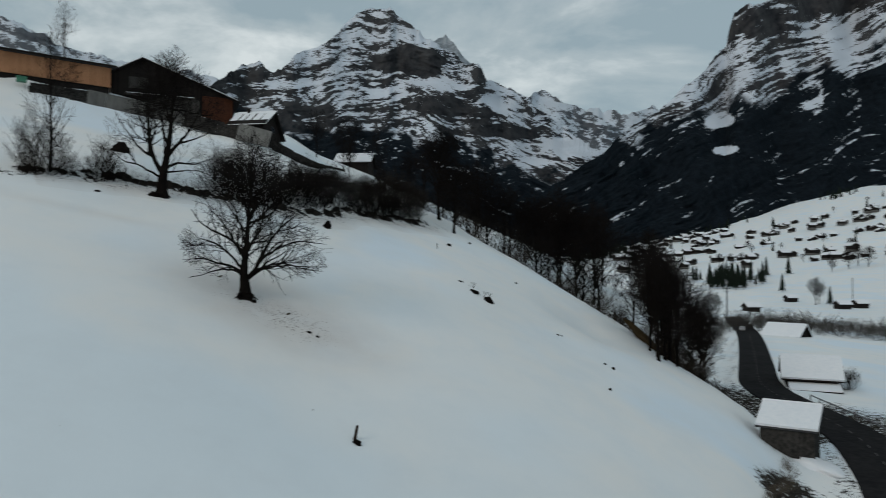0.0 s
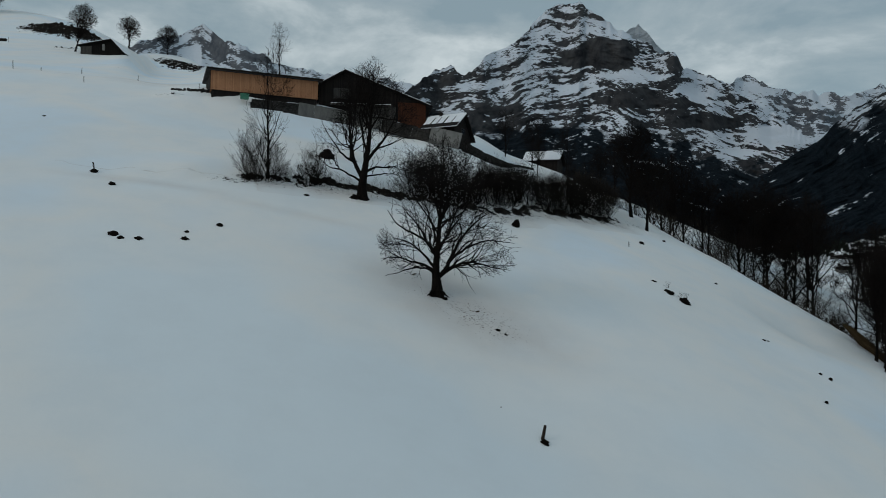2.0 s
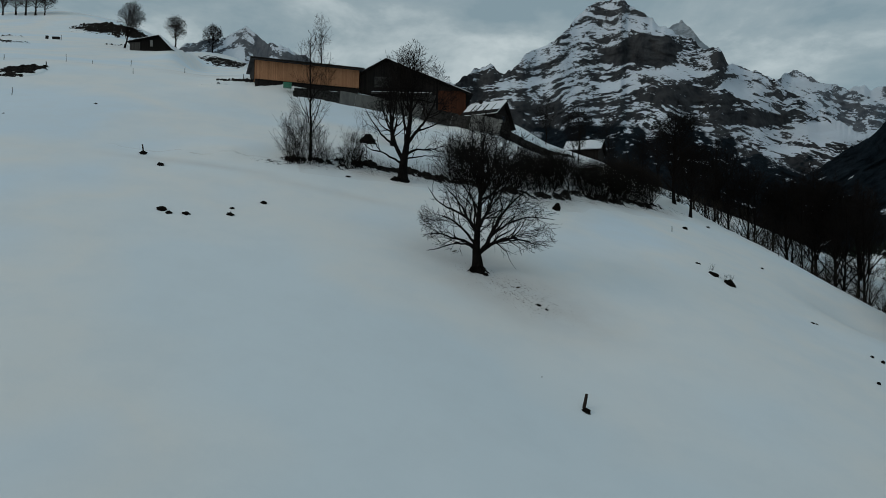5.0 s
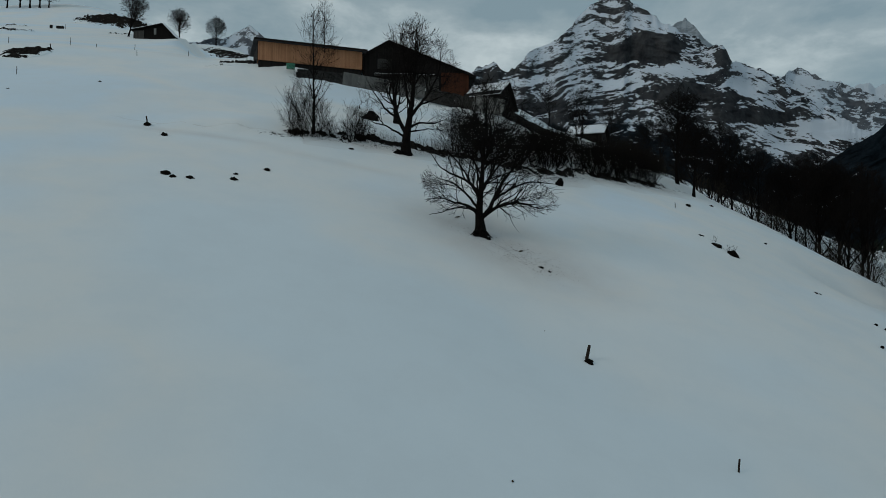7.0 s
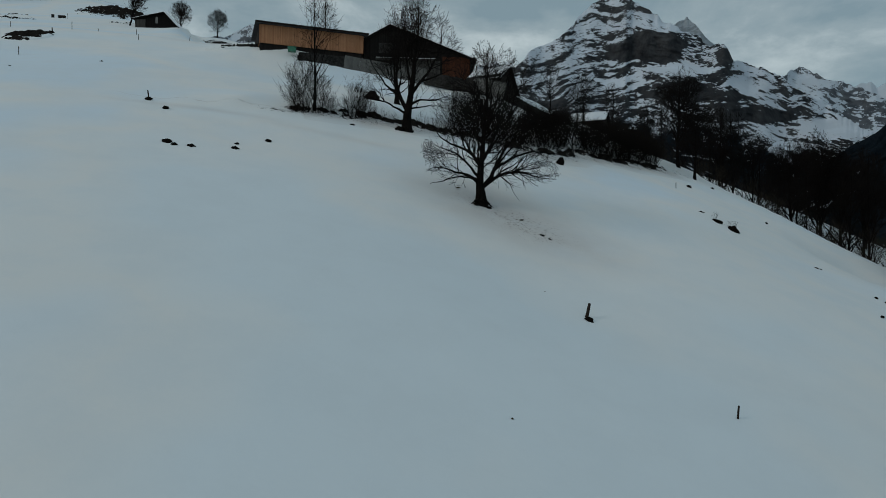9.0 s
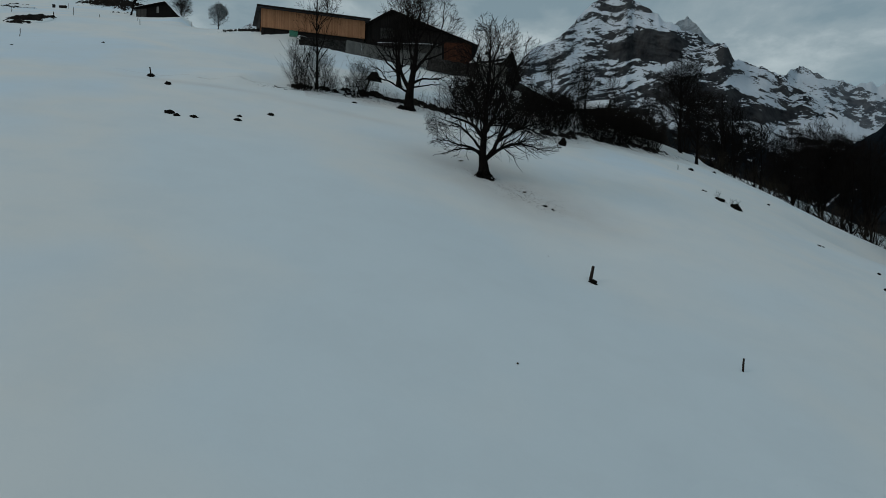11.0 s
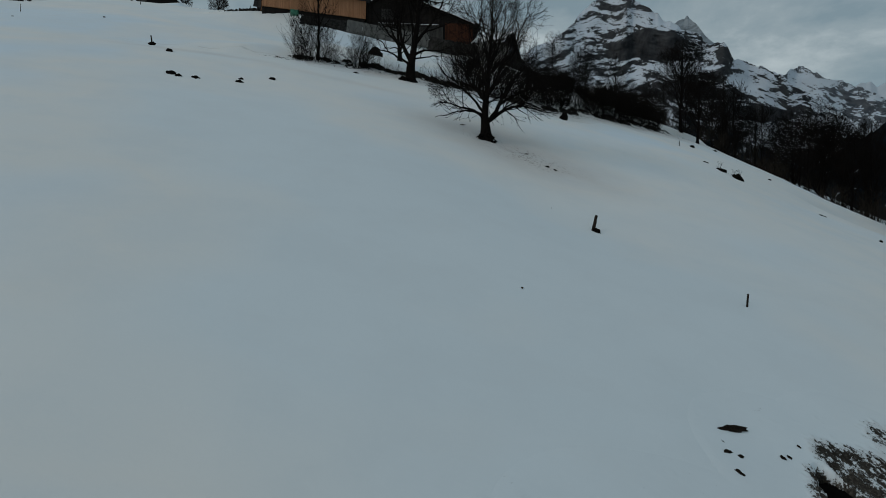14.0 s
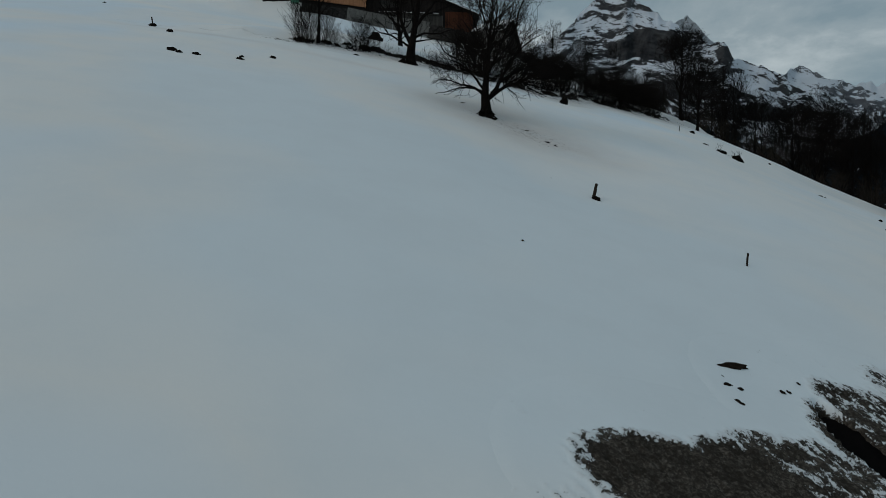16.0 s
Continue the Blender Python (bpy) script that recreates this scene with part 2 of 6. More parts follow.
M_GREEN = plain("green_plastic", (0.02, 0.12, 0.07), (0.04, 0.2, 0.12), 3.0, 0.5)
M_STEEL = plain("galvanised_steel", (0.10, 0.10, 0.105), (0.2, 0.2, 0.21), 4.0, 0.5, metal=0.6)
M_CARPAINT = plain("silver_car_paint", (0.22, 0.22, 0.23), (0.3, 0.3, 0.31), 1.0, 0.35, relief=0.0)
M_RUBBER = plain("black_rubber", (0.012, 0.012, 0.012), (0.03, 0.03, 0.03), 8.0, 0.85)
M_LAMP = plain("headlamp_glass", (0.5, 0.5, 0.5), (0.6, 0.6, 0.6), 2.0, 0.2, relief=0.0)


# ---------------------------------------------------------------- mesh helpers
def mesh_of(name, verts, faces, mats, smooth=False):
    me = bpy.data.meshes.new(name)
    me.from_pydata(verts if isinstance(verts, list) else verts.tolist(), [], faces if isinstance(faces, list) else faces.tolist())
    for m in mats if isinstance(mats, (list, tuple)) else [mats]:
        me.materials.append(m)
    if smooth:
        me.polygons.foreach_set("use_smooth", np.ones(len(me.polygons), bool))
    me.update()
    return me


def empty(name, m, label, category, group="", kind=""):
    ob = new(name)
    ob.matrix_world = m
    return tagged(ob, label, category, group, kind)


def part(name, bm, material, parent, label=""):
    me = bpy.data.meshes.new(name)
    bm.to_mesh(me)
    bm.free()
    me.materials.append(material)
    ob = new(name, me)
    ob.parent = parent
    return tagged(ob, label)


def part_mesh(name, me, parent, label=""):
    ob = new(name, me)
    ob.parent = parent
    return tagged(ob, label)


def box(bm, x0, x1, y0, y1, z0, z1, bevel=0.0):
    start = len(bm.verts)
    made = bmesh.ops.create_cube(bm, size=1.0, matrix=Matrix.LocRotScale(((x0 + x1) / 2, (y0 + y1) / 2, (z0 + z1) / 2), None, (abs(x1 - x0), abs(y1 - y0), abs(z1 - z0))))
    if bevel:
        edges = list({e for v in made["verts"] for e in v.link_edges})
        bmesh.ops.bevel(bm, geom=edges, offset=bevel, segments=1, affect="EDGES")
    return bm


def boxed(*dims, bevel=0.0):
    return box(bmesh.new(), *dims, bevel=bevel)


def prism(outline, y0, y1):
    """A solid whose outline in x and z is drawn through from y0 to y1."""
    bm = bmesh.new()
    a = [bm.verts.new((x, y0, z)) for x, z in outline]
    b = [bm.verts.new((x, y1, z)) for x, z in outline]
    n = len(a)
    bm.faces.new(a)
    bm.faces.new(b[::-1])
    for k in range(n):
        bm.faces.new((a[k], b[k], b[(k + 1) % n], a[(k + 1) % n]))
    bmesh.ops.recalc_face_normals(bm, faces=bm.faces)
    return bm


def smooth_step(a, b, v):
    t = np.clip((np.asarray(v, float) - a) / (b - a), 0, 1)
    return t * t * (3 - 2 * t)


def lattice(x, y, seed):
    """Smooth random values on a square lattice, about -1 to 1."""
    xi, yi = np.floor(x).astype(np.int64), np.floor(y).astype(np.int64)
    fx, fy = x - xi, y - yi
    fx, fy = fx * fx * fx * (fx * (fx * 6 - 15) + 10), fy * fy * fy * (fy * (fy * 6 - 15) + 10)

    def at(i, j):
        h = (i * 374761393 + j * 668265263 + seed * 974634777) & 0xFFFFFFFF
        h = ((h ^ (h >> 13)) * 1274126177) & 0xFFFFFFFF
        return ((h ^ (h >> 16)) & 0xFFFF) / 32767.5 - 1

    lo = at(xi, yi) * (1 - fx) + at(xi + 1, yi) * fx
    hi = at(xi, yi + 1) * (1 - fx) + at(xi + 1, yi + 1) * fx
    return lo * (1 - fy) + hi * fy


def fbm(x, y, seed, octaves=4, keep=0.55):
    total, amp = np.zeros(np.shape(x)), 1.0
    for k in range(octaves):
        total = total + amp * lattice(x * 2.03 ** k + 17.3 * k, y * 2.03 ** k + 5.7 * k, seed + k)
        amp *= keep
    return total


def tubes(edges_a, edges_b, ra, rb, sides):
    """Tapered tubes, one for each stretch from a to b."""
    a, b = np.asarray(edges_a, float), np.asarray(edges_b, float)
    n = len(a)
    d = b - a
    d /= np.linalg.norm(d, axis=1, keepdims=True) + 1e-9
    ref = np.where(np.abs(d[:, 2:3]) > 0.9, np.array([[1.0, 0, 0]]), np.array([[0, 0, 1.0]]))
    u = np.cross(d, ref)
    u /= np.linalg.norm(u, axis=1, keepdims=True) + 1e-9
    w = np.cross(d, u)
    ang = np.arange(sides) * 2 * np.pi / sides
    ring = np.cos(ang)[None, :, None] * u[:, None] + np.sin(ang)[None, :, None] * w[:, None]
    lo = a[:, None] + ring * np.asarray(ra)[:, None, None]
    hi = b[:, None] + ring * np.asarray(rb)[:, None, None]
    verts = np.concatenate([lo, hi], 1).reshape(-1, 3)
    k = np.arange(sides)
    quad = np.stack([k, (k + 1) % sides, sides + (k + 1) % sides, sides + k], 1)
    faces = (np.arange(n)[:, None, None] * 2 * sides + quad[None]).reshape(-1, 4)
    return verts, faces


# ---------------------------------------------------------------- the lie of the land
ROAD = np.array([(246, 280, 9), (173, 189.5, 11), (136.8, 148.3, 11), (113, 121.7, 11), (96.4, 103.5, 11), (88.6, 91, 11), (78.5, 67.7, 11),
                 (65.9, 52.1, 10.5), (52, 38, 9), (35, 18, 6), (15, -8, 3), (-20, -50, -2)], float)
BROW = np.array([(30, 124), (41, 120), (52, 110), (58, 101), (61, 93), (59, 84), (63, 78)], float)
BANK = np.array([(-18.5, 80), (-9, 83), (2, 87), (12, 93), (22, 101), (31, 106), (38, 112)], float)
STREAM = np.array([(11.9, 22.3), (12.0, 21.2), (12.1, 20.2), (12.45, 19.0), (13.0, 17.6), (13.6, 16.0)], float)
SIDE = np.concatenate([[(1500, 3400, 9), (700, 1300, 9), (420, 600, 8)], ROAD])


def along(line, x, y):
    """Distance to a line in plan, the side (positive to its left) and how far along it."""
    best = np.full(x.shape, 1e9)
    side = np.zeros(x.shape)
    where = np.zeros(x.shape)
    for k in range(len(line) - 1):
        a, b = line[k, :2], line[k + 1, :2]
        dx, dy = b - a
        f = np.clip(((x - a[0]) * dx + (y - a[1]) * dy) / (dx * dx + dy * dy), 0, 1)
        d = np.hypot(x - a[0] - f * dx, y - a[1] - f * dy)
        s = np.sign(dx * (y - a[1]) - dy * (x - a[0]))
        near = d < best
        best, side, where = np.where(near, d, best), np.where(near, s, side), np.where(near, k + f, where)
    return best, side, where


EYE = 31.3


def spread_of(x, y):
    """How much farther off the upper hill lies than the lower slope's run would bring it."""
    x, y = np.asarray(x, float), np.asarray(y, float)
    u = x / np.maximum(y, 1.0)
    slope = np.interp(y, [128, 147, 154, 167, 185, 240], [1.0, 1.21, 1.26, 1.46, 1.56, 1.6])
    knoll = np.interp(y, [128, 134, 140, 150, 185, 240], [1.0, 1.25, 1.85, 1.98, 2.0, 2.0])
    c = smooth_step(-0.365, -0.335, u)
    return 1 + smooth_step(-0.235, -0.275, u) * ((1 - c) * slope + c * knoll - 1)


def on_hill(x, y):
    """Plan of a point of the upper hill and the size that things have there."""
    k = float(spread_of(x, y))
    return x * k, y * k, k


def hillside(x, y):
    """Height of the hill; its upper part is drawn out away from the valley."""
    x, y = np.asarray(x, float), np.asarray(y, float)
    lo, hi = y / 2.1, y.copy()
    for _ in range(22):
        mid = (lo + hi) / 2
        over = mid * spread_of(x * mid / np.where(y == 0, 1, y), mid) > y
        lo, hi = np.where(over, lo, mid), np.where(over, mid, hi)
    k = np.where((y > 128) & (x < -0.235 * y), y / np.maximum(hi, 1.0), 1.0)
    return EYE + (slope_height(x / k, y / k) - EYE) * k


def slope_height(x, y):
    x = np.maximum(x, -210 + 0 * x)
    v = (y - 80) / 100
    turn = 0.62 + 0.46 * smooth_step(-45, -105, x)
    v = np.where(v > turn, turn + 0.13 * np.tanh((v - turn) / 0.2), v)
    u = np.clip(x, -230, 140) / 100
    z = 37.37 - 21.6 * u + 38.52 * v - 14.13 * u * u - 3.06 * u * v - 1.31 * v * v - 0.62 * u**3 + 0.36 * u * u * v - 4.59 * u * v * v + 0.33 * v**3
    # gentle hollows and swells
    for cx, cy, rad, h in ((9.5, 48, 10, -1.3), (10, 61, 7, -0.5), (40, 75, 10, -0.6), (60, 103, 10, -0.7), (15, 90, 8, -0.7), (-8, 92, 7, 0.8), (30, 80, 8, 0.6), (25, 101, 8, -0.4), (-60, 100, 12, -0.8), (-15, 80, 8, 0.4), (50, 84, 5, -1.5)):
        z = z + h * np.exp(-(((x - cx) / rad) ** 2 + ((y - cy) / rad) ** 2))
    # the farm's terrace behind its retaining walls
    z = z + 2.8 * smooth_step(-44, -24, x) * (1 - 0.4 * smooth_step(4, 14, x)) * (1 - smooth_step(16, 24, x)) * smooth_step(114.5, 119, y - 0.25 * (x + 14)) * (1 - smooth_step(160, 200, y))
    z = z + 2.7 * np.exp(-(((x - 8) / 9) ** 2 + ((y - 116) / 6.5) ** 2))
    z = z + 1.0 * np.exp(-(((x - 18) / 8) ** 2 + ((y - 127) / 6) ** 2))
    z = z + 1.6 * np.exp(-(((x - 63) / 4) ** 2 + ((y - 57.5) / 3.5) ** 2))
    # knolls on the hill
    z = z + 3.4 * np.exp(-(((x + 47) / 11) ** 2 + ((y - 151) / 9) ** 2)) - 0.5 * np.exp(-(((x + 60) / 11) ** 2 + ((y - 144) / 12) ** 2)) + 2.6 * np.exp(-(((x + 70) / 15) ** 2 + ((y - 190) / 16) ** 2)) + 2.0 * np.exp(-(((x + 92) / 22) ** 2 + ((y - 186) / 14) ** 2))
    return z


def height(x, y):
    x, y = np.asarray(x, float), np.asarray(y, float)
    hill = hillside(x, y)
    d, s, _ = along(BROW, x, y)
    out = np.where(s > 0, d, 0.0) * smooth_step(34, 48, x)
    hill = hill - 6.0 * smooth_step(0, 12, out) * (1 - smooth_step(20, 40, out)) + 2.5 * smooth_step(32, 60, out)
    d, s, w = along(BANK, x, y)
    up = np.where(s > 0, d, 0.0)
    hill = hill + 0.8 * smooth_step(-0.5, 4.0, up) * (1 - smooth_step(3, 14, up)) * (d < 16)
    d, s, w = along(SIDE, x, y)
    zr = np.interp(w, np.arange(len(SIDE)), SIDE[:, 2])
    r = np.hypot(x, y)
    q = np.where(s > 0, d, -d)
    rise = 7 + 0.10 * np.maximum(r - 540, 0) * smooth_step(-50, 900, q) + 0.058 * np.maximum(r - 620, 0)
    left = zr + (hill - zr) * smooth_step(4.4, 15, d)
    right = zr + (rise - zr) * smooth_step(5, 55, d)
    near = np.where(q < 0, left, right)
    far = np.where(q < 0, rise + 70 * smooth_step(-30, -700, q), rise)
    return near + (far - near) * smooth_step(330, 800, r)


# the road runs from far to near, so its right-hand side is the hill
def height_at(x, y):
    return float(height(np.array([x]), np.array([y]))[0])


GRID = {}


def thaw(x, y):
    """How far inside the thawed area by the stream a point lies, 0 to 1."""
    def oval(cx, cy, rx, ry):
        return 1 - smooth_step(0.55, 1.3, np.hypot((x - cx) / rx, (y - cy) / ry))
    d, _, _ = along(STREAM, x, y)
    return np.maximum.reduce([oval(6.6, 16.6, 5.4, 4.0), oval(15.2, 24.0, 3.6, 3.6), 1 - smooth_step(2.2, 5.0, d)])


def surface(x, y):
    """Height of the finished ground sheet at points."""
    gx, gy, gz = GRID["x"], GRID["y"], GRID["z"]
    i = np.clip(np.searchsorted(gx, x) - 1, 0, len(gx) - 2)
    j = np.clip(np.searchsorted(gy, y) - 1, 0, len(gy) - 2)
    u, v = (x - gx[i]) / (gx[i + 1] - gx[i]), (y - gy[j]) / (gy[j + 1] - gy[j])
    return (gz[j, i] * (1 - u) + gz[j, i + 1] * u) * (1 - v) + (gz[j + 1, i] * (1 - u) + gz[j + 1, i + 1] * u) * v


def build_ground():
    n = 390
    reach = 168.0
    u = np.linspace(-np.arcsinh(reach), np.arcsinh(reach), n)
    gx, gy = 12 + 25 * np.sinh(u), 32 + 25 * np.sinh(u)
    X, Y = np.meshgrid(gx, gy)
    X, Y = X.ravel(), Y.ravel()
    Z = height(X, Y)
    R = np.hypot(X - 12, Y - 32)
    for k in np.where(R < 420)[0]:
        p = Vector((X[k] * 0.07, Y[k] * 0.07, 0.0))
        Z[k] += 0.22 * noise.noise(p) + 0.06 * noise.noise(p * 5)
    for k in np.where((R >= 420) & (R < 4000))[0]:
        Z[k] += 8.0 * noise.fractal(Vector((X[k] * 0.004, Y[k] * 0.004, 3.0)), 1.0, 2.0, 3) * min(1, (R[k] - 420) / 600)
    dd, _, _ = along(STREAM, X, Y)
    GRID.update(x=gx, y=gy, z=Z.reshape(n, n).copy())
    Z = Z - 1.4 * (1 - smooth_step(0.9, 2.3, dd)) - 0.35 * smooth_step(0.55, 0.95, thaw(X, Y))
    i = np.arange(n - 1)
    a = (i[None, :] + n * i[:, None]).ravel()
    faces = np.stack([a, a + 1, a + n + 1, a + n], 1)
    me = mesh_of("ground", np.stack([X, Y, Z], 1), faces, M_SNOW, True)
    cov = np.zeros((len(X), 4), np.float32)
    cov[:, 3] = 1

    def blob(x, y, rx, ry, turn=0.0, soft=0.35):
        c, s_ = math.cos(radians(turn)), math.sin(radians(turn))
        dx, dy = (X - x) * c + (Y - y) * s_, -(X - x) * s_ + (Y - y) * c
        rr = np.hypot(dx / rx, dy / ry)
        return 1 - smooth_step(1 - soft, 1 + soft, rr)

    bare = np.maximum.reduce([
        0.95 * blob(63, 87, 1.8, 8, 4), 0.7 * blob(52, 52, 6, 3, 40),
    ])
    d, s, w = along(BANK, X, Y)
    side = np.where(s > 0, d, -d)
    bare = np.maximum(bare, 0.46 * np.exp(-((side + 1.0) / 1.6) ** 2) * (d < 8))
    d, s, w = along(BROW, X, Y)
    side = np.where(s > 0, d, -d) * smooth_step(34, 48, X)
    bare = np.maximum(bare, 0.62 * smooth_step(1, 6, side) * (1 - smooth_step(24, 40, side)))
    d, s, w = along(ROAD, X, Y)
    bare = np.maximum(bare, 0.44 * smooth_step(3.0, 4.0, d) * (1 - smooth_step(4.5, 9, d)) * (s < 0))
    cov[:, 0] = np.clip(bare, 0, 1)
    fleck = np.maximum.reduce([0.9 * blob(7.4, 59.6, 6.5, 4.6, -25, 0.95), 0.8 * blob(4.0, 61.6, 4.6, 3.0, 0, 0.95), 0.45 * blob(24, 98, 9, 4, 30, 0.8)])
    cov[:, 1] = fleck
    cov[:, 2] = np.clip(np.maximum.reduce([0.5 * blob(6.8, 60.2, 7, 4.6, -20, 0.95),                                            0.3 * blob(-20, 74, 14, 0.6, -4, 0.9), 0.35 * blob(-40, 130, 8, 3, 0, 0.8)]), 0, 1)
    me.color_attributes.new("cover", "FLOAT_COLOR", "POINT").data.foreach_set("color", cov.ravel())
    return tagged(new("ground", me), "snow-covered alpine meadow falling to a valley with bare earth patches", "ground", kind="structure")


build_ground()


def build_melted_patch():
    """Ragged edge of the thawed ground beside the stream: crusted snow broken through to matted turf."""
    x0, x1, y0, y1, n = -0.2, 20.0, 10.4, 30.0, 300
    gx, gy = np.linspace(x0, x1, n), np.linspace(y0, y1, n)
    X, Y = np.meshgrid(gx, gy)
    X, Y = X.ravel(), Y.ravel()
    base = surface(X, Y)
    dd, _, _ = along(STREAM, X, Y)

    def blob(x, y, rx, ry, turn=0.0, soft=0.35):
        c, s_ = math.cos(radians(turn)), math.sin(radians(turn))
        dx, dy = (X - x) * c + (Y - y) * s_, -(X - x) * s_ + (Y - y) * c
        return 1 - smooth_step(1 - soft, 1 + soft, np.hypot(dx / rx, dy / ry))

    want = np.maximum.reduce([blob(5.4, 16.55, 2.2, 1.35, 4, 0.3), blob(7.7, 17.15, 1.5, 1.5, 10, 0.3), 0.62 * blob(9.9, 18.3, 2.0, 1.3, 25, 0.4), 0.66 * blob(8.9, 18.85, 1.4, 0.6, 8, 0.5), 0.56 * blob(12.8, 23.0, 0.7, 1.0, 0, 0.6), 0.54 * blob(13.9, 23.3, 1.4, 0.9, 0, 0.6),
                              0.62 * blob(11.4, 20.6, 0.55, 1.5, -8, 0.6), 0.66 * blob(12.9, 21.3, 0.8, 2.2, -10, 0.5), 0.56 * blob(14.2, 21.9, 1.3, 2.4, -20, 0.5), 0.52 * blob(6.2, 14.4, 4.2, 1.5, 6, 0.5), 0.56 * blob(16.2, 25.1, 1.0, 1.1, 0, 0.6)])
    rough = np.empty((len(X), 4))
    down = np.array((0.55, -0.83))
    A, C = X * down[0] + Y * down[1], X * down[1] - Y * down[0]
    for k in range(len(X)):
        p = Vector((X[k], Y[k], 4.0))
        rough[k] = (noise.fractal(Vector((X[k] * 1.3, Y[k] * 1.9, 1.0)), 0.75, 2.1, 4), noise.noise(p * 5.0), noise.noise(p * 12.0), noise.fractal(Vector((A[k] * 2.4, C[k] * 5.6, 9.0)), 0.7, 2.1, 4))
    mixed_up = 1 - np.abs(2 * want - 1.1)
    cover = 0.05 + 0.95 * want + 0.12 * want + 0.42 * (0.15 + mixed_up) * rough[:, 3] + 0.12 * rough[:, 0] + 0.12 * rough[:, 1] + 0.07 * rough[:, 2]
    bare = smooth_step(0.42, 0.6, cover)
    rim = np.minimum.reduce([X - x0, x1 - X, Y - y0, y1 - Y])
    snow = (0.02 + 0.07 * smooth_step(0.1, 0.4, cover)) * (1 - bare)
    turf = bare * (0.05 * rough[:, 1] + 0.035 * rough[:, 2] + 0.06 * rough[:, 3])
    lift = smooth_step(0.0, 0.5, thaw(X, Y))
    edge = dd + 0.10 * rough[:, 0] + 0.07 * rough[:, 1]
    width = np.interp(Y, [18.8, 20.0, 21.4, 22.4], [0.62, 0.72, 0.6, 0.2])
    ditch = 1 - smooth_step(width - 0.1, width + 0.06, edge)
    Z = base - 0.06 + 0.068 * lift + 0.6 * snow + turf - 0.5 * (1 - smooth_step(0, 0.9, rim)) - 0.8 * ditch
    i = np.arange(n - 1)
    a = (i[None, :] + n * i[:, None]).ravel()
    faces = np.stack([a, a + 1, a + n + 1, a + n], 1)
    me = mesh_of("melted_patch", np.stack([X, Y, Z], 1), faces, M_TURF, True)
    cov = np.zeros((len(X), 4), np.float32)
    cov[:, 3] = 1
    cov[:, 0] = np.maximum(cover * smooth_step(0.0, 0.12, want), 1.5 * ditch)
    cov[:, 2] = 0.3 * smooth_step(0.15, 0.42, cover)
    me.color_attributes.new("cover", "FLOAT_COLOR", "POINT").data.foreach_set("color", cov.ravel())
    return tagged(new("melted_patch", me), "thawed brown turf breaking through crusted snow", "ground", kind="structure")


build_melted_patch()


def build_bank():
    """The low step of dark earth along the foot of the hedge, with leaf litter strewn below it."""
    pts = np.concatenate([np.linspace(a, b, 90, endpoint=False) for a, b in zip(BANK[:-1], BANK[1:])])
    for _ in range(900):
        pts[1:-1] = (pts[:-2] + 2 * pts[1:-1] + pts[2:]) / 4
    t = np.gradient(pts, axis=0)
    t /= np.linalg.norm(t, axis=1, keepdims=True)
    nrm = np.stack([-t[:, 1], t[:, 0]], 1)
    run = np.concatenate([[0], np.cumsum(np.linalg.norm(np.diff(pts, axis=0), axis=1))])
    pts = pts + nrm * (0.7 * fbm(run * 0.16, run * 0, 3, 3))[:, None]
    cs = np.linspace(-6.2, 3.6, 60)
    S, C = np.meshgrid(run, cs, indexing="ij")
    P = pts[:, None, :] + nrm[:, None, :] * cs[None, :, None]
    X, Y, S, C = P[..., 0].ravel(), P[..., 1].ravel(), S.ravel(), C.ravel()
    broad, rag, grain = fbm(S * 0.3, C * 0.4, 11, 3), fbm(S * 1.1 + C * 0.6, C * 0.9, 12, 4, 0.65), fbm(S * 3.2 + C * 1.6, C * 2.4, 15, 3, 0.65)
    ends = smooth_step(0, 3, S) * (1 - smooth_step(run[-1] - 6, run[-1] - 1, S))
    face = np.exp(-((C - 0.1 + 0.5 * broad) / (0.62 + 0.25 * rag)) ** 2) * ends
    strewn = smooth_step(-4.4, -0.6, C) * (1 - smooth_step(0.6, 1.6, C)) * ends
    rim = smooth_step(-6.2, -3.6, C) * (1 - smooth_step(1.6, 3.6, C)) * smooth_step(0, 4, S) * (1 - smooth_step(run[-1] - 4, run[-1], S))
    Z = surface(X, Y) - 0.12 + 0.15 * rim + face * (0.3 + 0.25 * rag + 0.16 * grain) + 0.03 * strewn * grain
    m = len(cs)
    i, j = np.meshgrid(np.arange(len(pts) - 1), np.arange(m - 1), indexing="ij")
    a = (i * m + j).ravel()
    me = mesh_of("earth_bank", np.stack([X, Y, Z], 1), np.stack([a, a + m, a + m + 1, a + 1], 1), M_BARE, True)
    cov = np.zeros((len(X), 4), np.float32)
    cov[:, 0] = np.clip(face * (0.72 + 0.3 * broad + 0.2 * rag) + strewn * (0.27 + 0.22 * rag + 0.14 * grain), 0, 1)
    litter = np.exp(-((C + 1.2 - 0.6 * broad) / 2.6) ** 2) * ends
    cov[:, 1], cov[:, 2], cov[:, 3] = 0.9 * litter, 0.5 * litter, 1
    me.color_attributes.new("cover", "FLOAT_COLOR", "POINT").data.foreach_set("color", cov.ravel())
    return tagged(new("earth_bank", me), "low bank of dark bare earth along the foot of the hedge", "bank", kind="structure")


build_bank()


